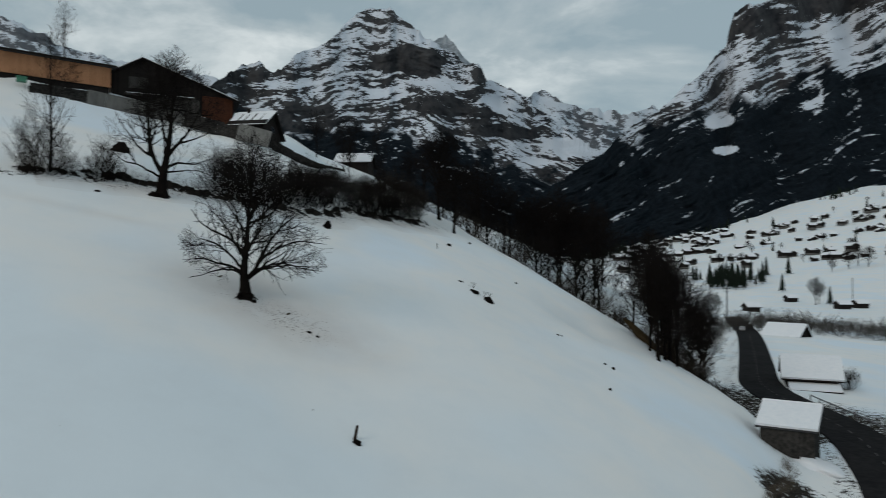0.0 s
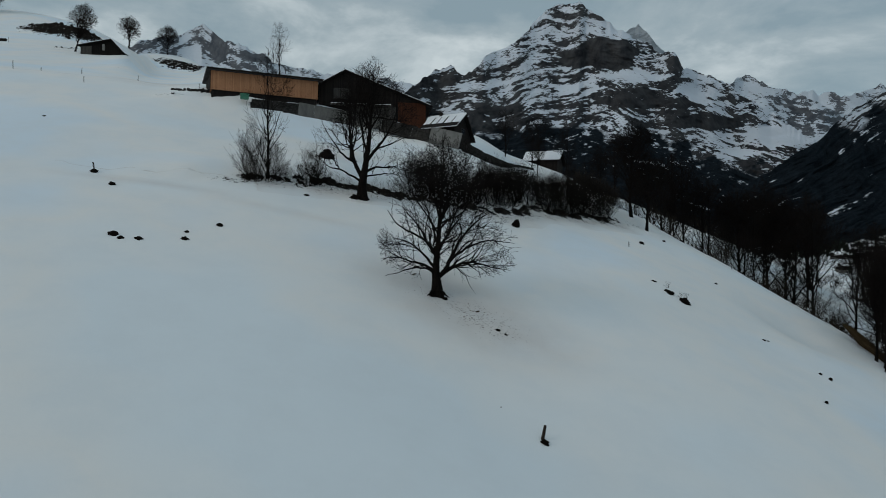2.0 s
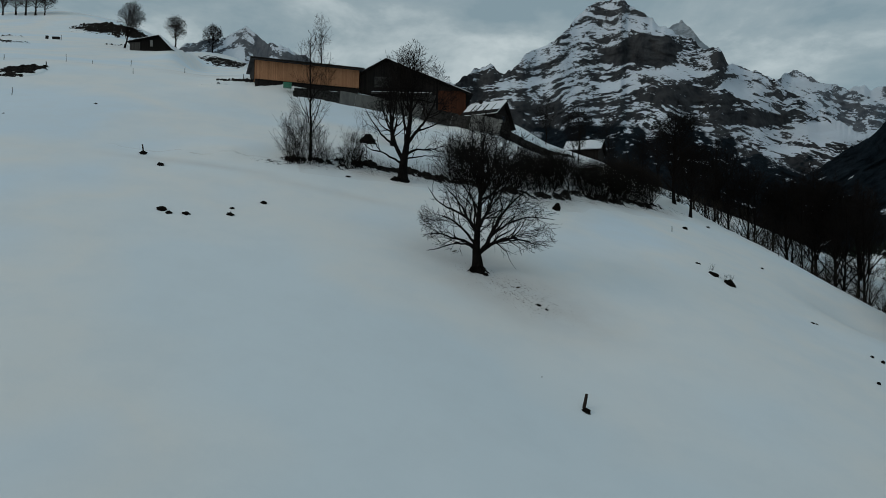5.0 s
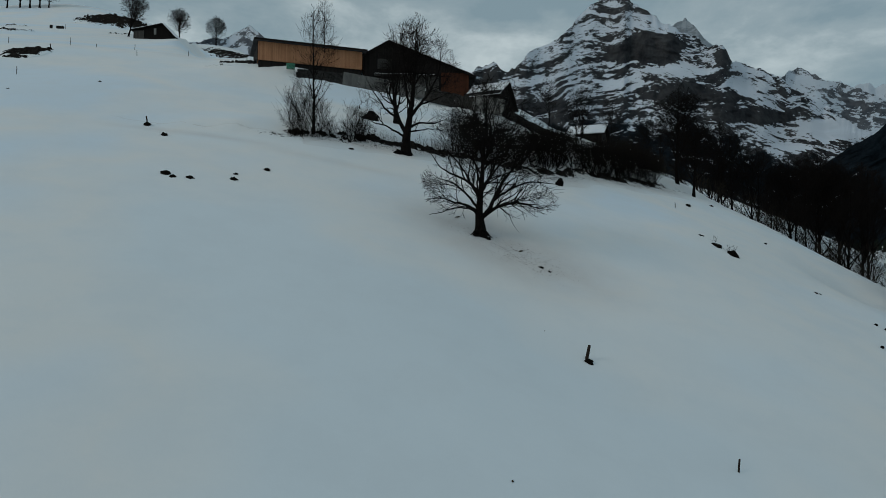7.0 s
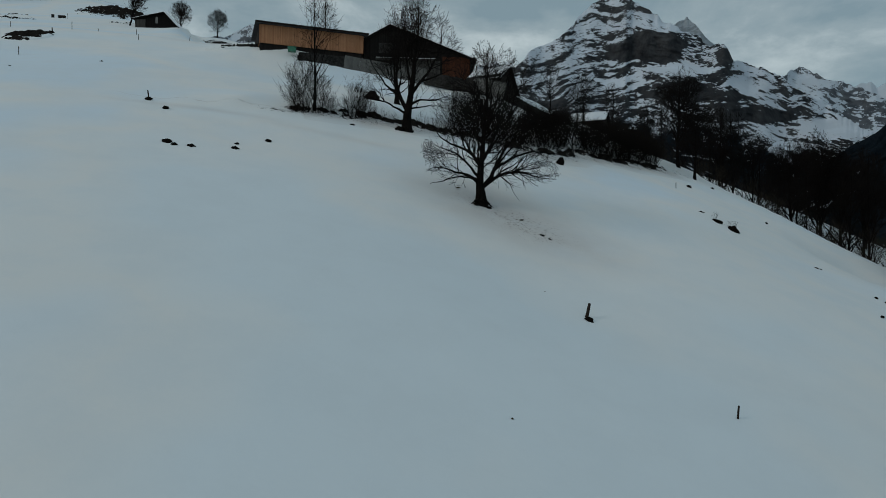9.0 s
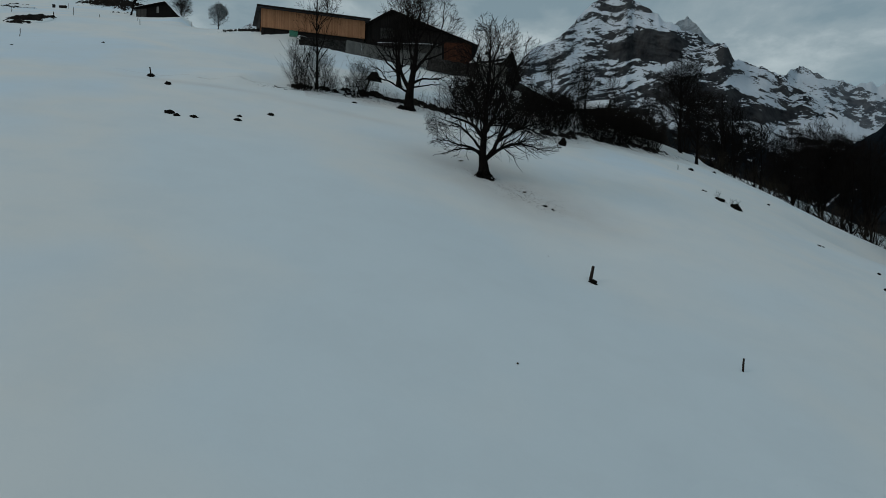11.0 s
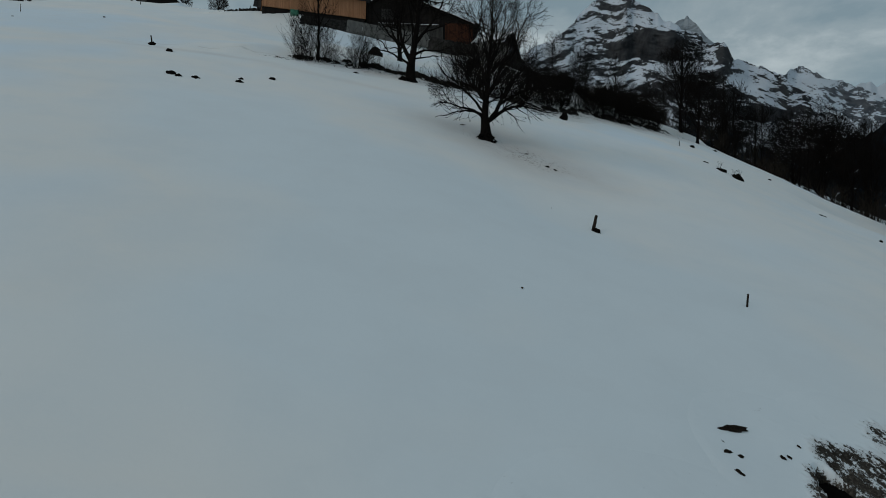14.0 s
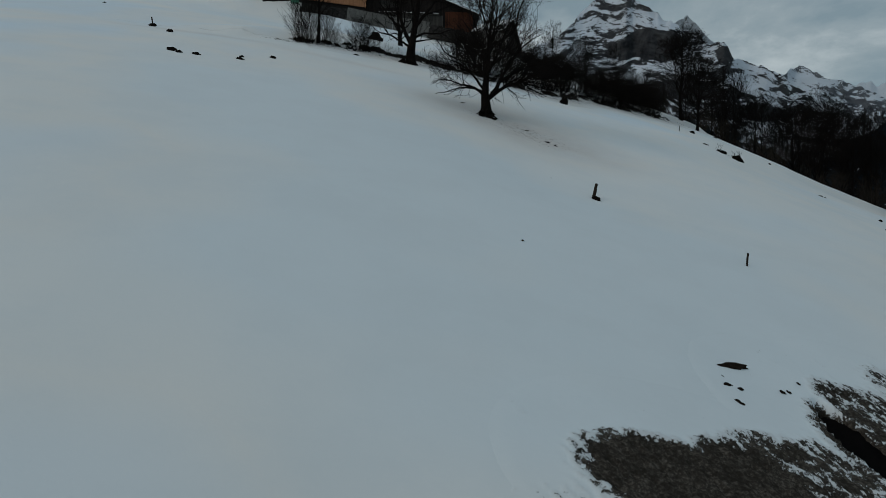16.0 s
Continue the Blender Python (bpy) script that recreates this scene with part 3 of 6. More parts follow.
def build_strip(name, line, half, lift, mat, label, category):
    pts = []
    for k in range(len(line) - 1):
        for f in np.linspace(0, 1, 12, endpoint=False):
            pts.append(line[k] + f * (line[k + 1] - line[k]))
    pts = np.array(pts)
    for _ in range(30):
        pts[1:-1] = (pts[:-2] + 2 * pts[1:-1] + pts[2:]) / 4
    t = np.gradient(pts[:, :2], axis=0)
    t /= np.linalg.norm(t, axis=1, keepdims=True)
    nrm = np.stack([-t[:, 1], t[:, 0]], 1)
    cols = [-half, -half, -half * 0.5, 0, half * 0.5, half, half]
    drop = [-0.5, 0, 0.04, 0.06, 0.04, 0, -0.5]
    verts, faces = [], []
    for k, p in enumerate(pts):
        for c, h in zip(cols, drop):
            verts.append((p[0] + nrm[k, 0] * c, p[1] + nrm[k, 1] * c, p[2] + lift + h))
    m = len(cols)
    for k in range(len(pts) - 1):
        for j in range(m - 1):
            a = k * m + j
            faces.append((a, a + m, a + m + 1, a + 1))
    return tagged(new(name, mesh_of(name, verts, faces, mat)), label, category, kind="structure"), pts, nrm


road, road_pts, road_nrm = build_strip("road", ROAD, 3.5, 0.28, M_ASPHALT, "wet dark asphalt mountain road cleared of snow", "road")


# ---------------------------------------------------------------- mountains
def build_mountain(label, skyline, far, front, mat, seed, nu, nv, foot=0.02, turn=0.0, dip=0.0, arch=0.0, top=0.0, bed=(14.0, 120.0), bias=0.0, high=(0.0, 0.0, 0.0), zones=(), wood=(), crag=0.0045, depth=1.0):
    """A massif under a skyline of (sideways, upward) slopes seen from the valley; cliffs stand up between ledges that hold snow.

    dip: how the beds climb sideways; zones: (sideways, upward, half width, half height, more or less snow); wood: the upper edge of the forest."""
    su, sv = np.array([p[0] for p in skyline]), np.array([p[1] for p in skyline])
    u = np.linspace(su[0], su[-1], nu)
    crest, jag = np.interp(u, su, sv), 0.0038 * fbm(u * 60, u * 0, seed, 4, 0.6)
    s = np.linspace(0, 1, nv)
    U, S = np.meshgrid(u, s)
    V = foot + (crest[None] - foot) * S + jag[None] * S ** 14
    crest = V[-1]
    # bed coordinates: along the strata and across them
    c, sn = math.cos(math.atan(dip)), math.sin(math.atan(dip))
    warp = 0.014 * fbm(U * 9, V * 11, seed + 20, 3)
    A, B = U * c + V * sn, V * c - U * sn + arch * np.abs(U - top) + warp
    beds = fbm(A * bed[0], B * bed[1], seed + 1, 5, 0.72)
    fine = fbm(A * bed[0] * 5.0, B * bed[1] * 2.4, seed + 2, 4, 0.7)
    lean = U + 0.35 * V * np.sign(U - top)
    couloir = fbm(lean * 40, V * 14, seed + 3, 4, 0.65)
    f = 0.58 * beds + 0.62 * fine + 0.36 * couloir + bias + high[2] * smooth_step(high[0], high[1], V)
    for zu, zv, ru, rv, d in zones:
        e = np.hypot((U - zu) / ru, (V - zv) / rv) + 0.28 * fbm(U * 40, V * 40, seed + 30, 3)
        f = f + d * (1 - smooth_step(0.65, 1.15, e))
    # steep where it is bare, flat where snow lies
    calm = f - 0.3 * couloir - 0.4 * fine
    k = np.exp(-1.0 + 1.4 * np.tanh(0.95 * calm))
    dv = np.diff(V, axis=0, prepend=V[:1])
    run = np.cumsum(k * dv, axis=0)
    run = run / np.percentile(run[-1], 90)
    for _ in range(3):
        wide = np.pad(run, ((0, 0), (6, 6)), mode="edge")
        run = np.mean([wide[:, j:j + nu] for j in range(13)], axis=0)
    Y = front + (far - front) * depth * run
    rock = 1 - 0.85 * smooth_step(0.2, 1.1, calm)
    Y = Y - rock * crag * far * fbm(lean * 20, V * 16, seed + 6, 4, 0.5) - 2.2 * crag * far * np.abs(fbm(U * 7, V * 5, seed + 7, 3))
    Y = Y - rock * 0.0022 * far * fbm(A * bed[0] * 6, B * bed[1] * 1.6, seed + 8, 3)
    Y = np.maximum(Y, front * 0.9)
    g = np.zeros_like(f)
    if wood:
        edge = np.interp(U, [p[0] for p in wood], [p[1] for p in wood]) + 0.016 * fbm(U * 22, V * 22, seed + 9, 4, 0.65)
        g = smooth_step(-0.006, 0.006, edge - V)
    # the far side falls away behind the crest
    rows = [(U[-1], crest - 0.9 * (crest - foot) * q, Y[-1] + 0.25 * far * q) for q in (0.08, 0.3, 1.0)]
    U2, V2, Y2 = (np.vstack([m, *[r[n] for r in rows]]) for n, m in enumerate((U, V, Y)))
    f2 = np.vstack([f] + [f[-1:]] * 3)
    g2 = np.vstack([g] + [g[-1:]] * 3)
    rows_n = U2.shape[0]
    i, j = np.meshgrid(np.arange(rows_n - 1), np.arange(nu - 1), indexing="ij")
    a = (i * nu + j).ravel()
    me = mesh_of("mountain", np.stack([(U2 * Y2).ravel(), Y2.ravel(), (31 + V2 * Y2).ravel()], 1), np.stack([a, a + 1, a + nu + 1, a + nu], 1), mat, True)
    cov = np.zeros((U2.size, 4), np.float32)
    cov[:, 0], cov[:, 1], cov[:, 3] = 0.5 + 0.2 * f2.ravel(), g2.ravel(), 1
    me.color_attributes.new("cover", "FLOAT_COLOR", "POINT").data.foreach_set("color", cov.ravel())
    ob = new("mountain", me)
    ob.matrix_world = pose(0, 0, 0, 0, 0, turn)
    return tagged(ob, label, "mountain", kind="structure")


build_mountain("craggy pyramid-shaped limestone mountain with snow on its ledges",
               [(-0.12, 0.15), (0.02, 0.25), (0.052, 0.276), (0.076, 0.286), (0.09, 0.277), (0.108, 0.282), (0.124, 0.302), (0.157, 0.312), (0.173, 0.325), (0.189, 0.342), (0.211, 0.367), (0.229, 0.377), (0.256, 0.381),
                (0.263, 0.387), (0.272, 0.374), (0.29, 0.368), (0.307, 0.356), (0.339, 0.338), (0.382, 0.315), (0.397, 0.314), (0.407, 0.311), (0.417, 0.299), (0.438, 0.288), (0.462, 0.282), (0.512, 0.254), (0.586, 0.21), (0.66, 0.16), (0.72, 0.12)],
               3300, 1850, M_PEAK, 41, 600, 270, arch=0.22, top=0.27, bias=-0.1, high=(0.2, 0.34, 0.28),
               zones=[(0.302, 0.309, 0.052, 0.022, -2.2), (0.262, 0.303, 0.03, 0.014, -1.3), (0.318, 0.345, 0.045, 0.014, 0.75), (0.33, 0.28, 0.062, 0.010, 1.1), (0.35, 0.247, 0.075, 0.013, -1.0), (0.452, 0.216, 0.055, 0.013, -1.1),
                      (0.065, 0.25, 0.05, 0.024, -0.9), (0.15, 0.21, 0.07, 0.02, -0.7), (0.57, 0.197, 0.06, 0.017, 1.7), (0.50, 0.168, 0.035, 0.010, 1.2), (0.235, 0.262, 0.06, 0.010, 0.7), (0.405, 0.296, 0.012, 0.018, -1.2), (0.44, 0.262, 0.035, 0.013, 0.7)],
               wood=[(-0.1, 0.22), (0.25, 0.21), (0.34, 0.2), (0.45, 0.168), (0.55, 0.145), (0.7, 0.1)])
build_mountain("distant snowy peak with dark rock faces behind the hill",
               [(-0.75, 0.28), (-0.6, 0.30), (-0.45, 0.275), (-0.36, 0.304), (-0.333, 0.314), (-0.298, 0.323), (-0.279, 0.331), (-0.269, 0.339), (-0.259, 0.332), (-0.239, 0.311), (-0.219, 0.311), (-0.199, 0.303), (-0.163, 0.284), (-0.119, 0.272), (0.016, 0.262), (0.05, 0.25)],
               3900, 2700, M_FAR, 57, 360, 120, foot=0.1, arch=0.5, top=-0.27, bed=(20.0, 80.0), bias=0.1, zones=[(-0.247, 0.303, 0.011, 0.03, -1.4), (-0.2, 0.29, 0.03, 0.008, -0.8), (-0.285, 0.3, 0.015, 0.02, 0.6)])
build_mountain("far snow-covered ridge with haze put into its colours",
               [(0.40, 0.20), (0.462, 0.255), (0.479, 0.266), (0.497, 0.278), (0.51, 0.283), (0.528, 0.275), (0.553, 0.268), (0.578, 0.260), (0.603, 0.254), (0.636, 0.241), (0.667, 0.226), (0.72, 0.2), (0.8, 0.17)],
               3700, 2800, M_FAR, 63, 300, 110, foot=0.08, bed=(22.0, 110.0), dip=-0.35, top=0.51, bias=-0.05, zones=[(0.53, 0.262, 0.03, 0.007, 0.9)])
build_mountain("snowy summit far behind the ridge, paled by painted haze",
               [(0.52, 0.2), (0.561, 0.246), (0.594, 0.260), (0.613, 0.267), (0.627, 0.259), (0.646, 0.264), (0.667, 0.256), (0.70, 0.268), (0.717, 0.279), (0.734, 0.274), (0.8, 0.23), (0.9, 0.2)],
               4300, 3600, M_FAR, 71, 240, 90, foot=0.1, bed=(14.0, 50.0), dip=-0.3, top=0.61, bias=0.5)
build_mountain("rock tower far behind the summit ridge, its haze painted in pale grey",
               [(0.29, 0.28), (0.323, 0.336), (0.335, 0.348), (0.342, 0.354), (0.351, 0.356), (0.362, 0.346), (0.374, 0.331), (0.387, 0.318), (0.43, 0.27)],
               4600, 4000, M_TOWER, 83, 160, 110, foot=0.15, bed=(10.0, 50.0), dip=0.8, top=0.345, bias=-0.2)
build_mountain("steep mountain flank with rock bands and dark forest",
               [(0.02, 0.02), (0.10, 0.075), (0.141, 0.112), (0.173, 0.136), (0.221, 0.162), (0.253, 0.192), (0.293, 0.221), (0.317, 0.233), (0.333, 0.253), (0.369, 0.285), (0.386, 0.31), (0.402, 0.322), (0.406, 0.346), (0.414, 0.369),
                (0.438, 0.379), (0.471, 0.387), (0.535, 0.408), (0.631, 0.429), (0.75, 0.46), (0.95, 0.49), (1.2, 0.45)],
               2800, 1500, M_WALLS, 97, 580, 240, foot=0.0, turn=-19.1, dip=0.55, top=0.1, bed=(7.0, 120.0), bias=-0.16, high=(0.2, 0.3, 0.2),
               zones=[(0.45, 0.354, 0.09, 0.022, -1.0), (0.58, 0.39, 0.1, 0.022, -0.9), (0.53, 0.345, 0.06, 0.012, 0.8), (0.59, 0.305, 0.05, 0.03, 0.9), (0.393, 0.213, 0.02, 0.012, 2.0), (0.404, 0.172, 0.024, 0.009, 2.3), (0.525, 0.25, 0.016, 0.03, 0.9), (0.582, 0.24, 0.016, 0.028, 0.9),
                      (0.47, 0.15, 0.02, 0.022, 0.6), (0.22, 0.105, 0.06, 0.012, -1.2), (0.19, 0.145, 0.1, 0.03, -0.9)],
               wood=[(0.0, 0.05), (0.10, 0.10), (0.173, 0.155), (0.221, 0.172), (0.253, 0.186), (0.30, 0.213), (0.36, 0.238), (0.385, 0.222), (0.437, 0.243), (0.493, 0.268), (0.534, 0.295), (0.629, 0.32), (0.8, 0.36), (1.2, 0.36)])


# ---------------------------------------------------------------- trees
def skeleton_to_meshes(nodes, parent, radius, thick, fine):
    """Three meshes of tubes: the trunk, the limbs and the twigs."""
    k = np.where(parent >= 0)[0]
    a, b = nodes[parent[k]], nodes[k]
    rb = radius[k]
    ra = np.minimum(radius[parent[k]], rb * 1.3)
    out = []
    for name, pick, sides in (("trunk", rb >= thick, 9), ("branchwork", (rb < thick) & (rb >= fine), 5), ("crown", rb < fine, 3)):
        if pick.any():
            stretch = (b[pick] - a[pick]) * 0.06
            out.append((name, *tubes(a[pick] - stretch, b[pick] + stretch, ra[pick], rb[pick], sides)))
    return out


class Crown:
    """The space that a crown fills: a dome, flatter below its middle, with an uneven skin."""

    def __init__(self, centre, half, up, down, power=2.0, seed=0.0, rough=0.14):
        self.centre, self.half, self.up, self.down, self.power, self.seed, self.rough = np.array(centre, float), half, up, down, power, seed, rough

    def inside(self, p):
        q = p - self.centre
        r = math.hypot(q[0], q[1]) / self.half
        z = abs(q[2]) / (self.up if q[2] > 0 else self.down)
        skin = 1 + self.rough * 2 * noise.noise(Vector((q[0] * 0.45 + self.seed, q[1] * 0.45, q[2] * 0.4)))
        return r ** self.power + z ** self.power < skin

    def room(self, p, d, most):
        t, step_out = 0.0, max(0.25, most / 14)
        while t < most and self.inside(p + d * (t + step_out)):
            t += step_out
        return t


class Grower:
    """Grows limbs into boughs, branches and shoots."""

    def __init__(self, seed, crown, tip, spread=(28, 56), per_metre=(0, 1.5, 2.3, 3.0), levels=4, wobble=0.13, lift=(0.0, 0.05, 0.03, 0.02), least=0.22, share=(0.5, 0.95)):
        self.rng, self.crown, self.tip, self.spread, self.per_metre, self.levels = np.random.default_rng(seed), crown, tip, spread, per_metre, levels
        self.wobble, self.lift, self.least, self.share = wobble, lift, least, share
        self.nodes, self.parent, self.rad = [], [], []

    def add(self, p, q, r):
        self.nodes.append(np.array(p, float))
        self.parent.append(q)
        self.rad.append(max(r, self.tip))
        return len(self.nodes) - 1

    def side_shoots(self, k, d, L, f, r, step_len, level):
        rng = self.rng
        if level >= self.levels or f < 0.16:
            return
        for _ in range(rng.poisson(self.per_metre[level] * step_len)):
            q = np.cross(d, rng.normal(size=3))
            q /= np.linalg.norm(q) + 1e-9
            a = radians(rng.uniform(*self.spread))
            cd = d * math.cos(a) + q * math.sin(a)
            most = L * (1 - 0.55 * f) * rng.uniform(*self.share)
            room = self.crown.room(self.nodes[k], cd, most)
            if room > self.least:
                self.branch(k, cd, room, r * rng.uniform(0.42, 0.66), level + 1)

    def branch(self, k, d, L, r0, level):
        rng = self.rng
        n = max(2, int(L / (0.7 if level < 2 else 0.42 if level < 3 else 0.34)))
        st = L / n
        p = self.nodes[k]
        for i in range(n):
            d = d + rng.normal(0, self.wobble, 3) + np.array((0, 0, self.lift[min(level, 3)]))
            d = d / np.linalg.norm(d)
            p = p + d * st
            f = (i + 1) / n
            r = r0 * (1 - 0.8 * f)
            k = self.add(p, k, r)
            self.side_shoots(k, d, L, f, r, st, level)

    def limb(self, line, r0, r1, first=None, bare=0.25, level=1, per=4):
        """A limb or trunk through given points, with boughs along it past its bare part."""
        pts = [np.array(p, float) for p in line]
        if first is None and self.nodes:
            first = int(np.argmin([np.linalg.norm(q - pts[0]) for q in self.nodes]))
            pts[0] = self.nodes[first]
        k = self.add(pts[0], -1, r0) if first is None else first
        total = (len(pts) - 1) * per
        length = sum(np.linalg.norm(b - a) for a, b in zip(pts[:-1], pts[1:]))
        c = 0
        last = pts[0]
        for i, (a, b) in enumerate(zip(pts[:-1], pts[1:])):
            before, after = pts[max(i - 1, 0)], pts[min(i + 2, len(pts) - 1)]
            for g in np.linspace(1 / per, 1, per):
                c += 1
                p = 0.5 * (2 * a + (b - before) * g + (2 * before - 5 * a + 4 * b - after) * g * g + (3 * a - before - 3 * b + after) * g ** 3)
                p = p + self.rng.normal(0, 0.035, 3) * (r0 < 0.3)
                f = c / total
                r = r0 + (r1 - r0) * f ** 0.8
                k = self.add(p, k, r)
                d = p - last
                st = np.linalg.norm(d)
                last = p
                if f > bare:
                    self.side_shoots(k, d / (st + 1e-9), max(length * 0.8, 2.2), max(f * 0.8, 0.17), r, st, level)
        return k

    def meshes(self, base_r, thick=0.13, fine=0.03, bark=None, twig=None):
        nodes, parent, r = np.array(self.nodes), np.array(self.parent), np.array(self.rad)
        flare = np.exp(-np.maximum(nodes[:, 2], 0) / 0.5) * (r > base_r * 0.5)
        r = r + base_r * 0.42 * flare
        mats = {"trunk": bark or M_BARK, "branchwork": bark or M_BARK, "crown": twig or M_TWIG}
        return [(name, mesh_of(name, v, f, mats[name], name == "trunk")) for name, v, f in skeleton_to_meshes(nodes, parent, r, thick, fine)]


def place_tree(parts, x, y, label, group="", scale=1.0, turn=0.0, sink=0.15, lean=(0, 0), name="tree", category="tree", z=None, slim=1.0):
    zz = height_at(x, y) if z is None else z
    m = pose(x, y, zz - sink, lean[0], lean[1], turn) @ Matrix.Diagonal((scale * slim, scale * slim, scale, 1))
    ob = empty(name, m, label, category, group)
    for pname, me in parts:
        p = part_mesh(pname, me, ob)
        if pname != "trunk":
            p["kind"] = "stuff"
    return ob


def roots(g, count, out, r):
    """Surface roots that run from the foot of a trunk into the snow."""
    for k in range(count):
        a = 2 * math.pi * (k + g.rng.uniform(-0.25, 0.25)) / count
        far = out * g.rng.uniform(0.6, 1.1)
        first = g.add((math.cos(a) * 0.25, math.sin(a) * 0.25, 0.45), 0, r)
        mid = g.add((math.cos(a) * far * 0.6, math.sin(a) * far * 0.6, 0.12 - 0.2 * math.sin(a)), first, r * 0.7)
        g.add((math.cos(a) * far, math.sin(a) * far, -0.25 - 0.35 * math.sin(a)), mid, r * 0.25)


def build_lone_tree():
    g = Grower(11, Crown((1.15, 0, 3.6), 6.4, 10.6, 2.5, 1.85, 2.0, 0.09), 0.0115, spread=(24, 56), per_metre=(0, 1.45, 2.0, 2.2), wobble=0.17, lift=(0, 0.03, 0.015, 0.03))
    g.limb([(0.1, 0, -1.1), (0.02, 0, 0.9), (-0.08, 0, 1.9), (0.0, 0.05, 3.4), (0.15, 0, 5.2), (0.25, 0.1, 7.2), (0.45, 0.1, 9.6), (0.5, 0.1, 12.6)], 0.52, 0.03, bare=0.34)
    for line, r in [
        ([(0.1, 0, 1.5), (0.75, 0.1, 2.2), (1.4, 0.1, 3.6), (2.3, 0.0, 5.2), (3.6, -0.1, 6.6), (4.9, -0.1, 7.4)], 0.27),
        ([(0.6, 0.1, 2.0), (1.9, -0.4, 2.7), (3.2, -0.6, 2.9), (4.6, -0.7, 2.5), (6.3, -0.8, 2.2)], 0.17),
        ([(1.2, 0.1, 3.2), (2.6, 0.5, 4.1), (4.5, 0.6, 4.8), (6.9, 0.5, 4.6)], 0.15),
        ([(-0.1, 0, 1.8), (-1.0, 0.2, 2.6), (-2.2, 0.3, 2.9), (-3.3, 0.3, 3.3), (-4.5, 0.2, 3.2)], 0.16),
        ([(-0.05, 0, 2.4), (-1.2, -0.4, 3.6), (-2.4, -0.6, 4.5), (-3.9, -0.7, 5.0)], 0.15),
        ([(0.0, 0, 3.2), (-0.9, 0.4, 4.8), (-1.9, 0.6, 6.4), (-3.0, 0.6, 7.6)], 0.15),
        ([(0.1, 0, 4.4), (-0.5, -0.5, 6.2), (-1.2, -0.8, 8.2), (-1.8, -0.9, 10.2)], 0.13),
        ([(0.1, 0, 3.6), (0.9, -0.6, 5.4), (1.7, -0.9, 7.6), (2.3, -1.0, 9.8)], 0.17),
        ([(0.2, 0, 6.0), (0.9, 0.5, 7.8), (1.5, 0.8, 10.0), (1.8, 0.9, 11.8)], 0.12),
        ([(0.2, 0, 6.8), (-0.3, 0.5, 9.0), (-0.7, 0.8, 11.4)], 0.10),
        ([(0.25, 0, 7.4), (-0.6, -0.6, 9.2), (-1.6, -0.9, 11.2)], 0.09),
        ([(0.3, 0, 7.8), (1.5, -0.4, 9.4), (2.8, -0.6, 10.8)], 0.09),
        ([(0.4, 0, 9.0), (1.0, -0.5, 10.8), (1.6, -0.7, 12.4)], 0.07),
        ([(0.3, 0, 8.6), (-0.4, 0.4, 10.6), (-0.5, 0.5, 12.6)], 0.07),
        ([(0.2, 0, 5.4), (-1.0, 0.6, 7.2), (-2.3, 0.9, 9.0)], 0.11),
        ([(0.2, 0, 5.6), (1.6, 0.6, 7.2), (3.2, 0.8, 8.8)], 0.11),
        ([(-0.1, 0, 2.0), (-1.4, -0.7, 2.4), (-2.9, -1.0, 2.1), (-4.4, -1.1, 1.7)], 0.11),
        ([(-0.1, 0, 2.1), (-0.1, 1.3, 3.4), (0.3, 2.8, 5.0), (0.5, 3.8, 7.2)], 0.16),
        ([(0.0, 0, 2.7), (-0.3, -1.5, 3.6), (-0.4, -3.0, 4.6), (-0.5, -4.2, 5.0)], 0.15),
        ([(0.3, 0, 1.9), (1.3, -1.4, 3.2), (2.2, -2.8, 4.4), (3.0, -3.6, 4.8)], 0.14),
        ([(0.1, 0, 4.0), (1.2, 1.0, 5.6), (2.4, 1.8, 7.4), (3.2, 2.2, 9.0)], 0.14)]:
        g.limb(line, r, 0.02, bare=0.14)
    roots(g, 8, 1.5, 0.2)
    return g.meshes(0.52, 0.13, 0.028)


place_tree(build_lone_tree(), 3.9, 62.0, "broad bare deciduous tree with spreading limbs alone on the snow", sink=0.2)


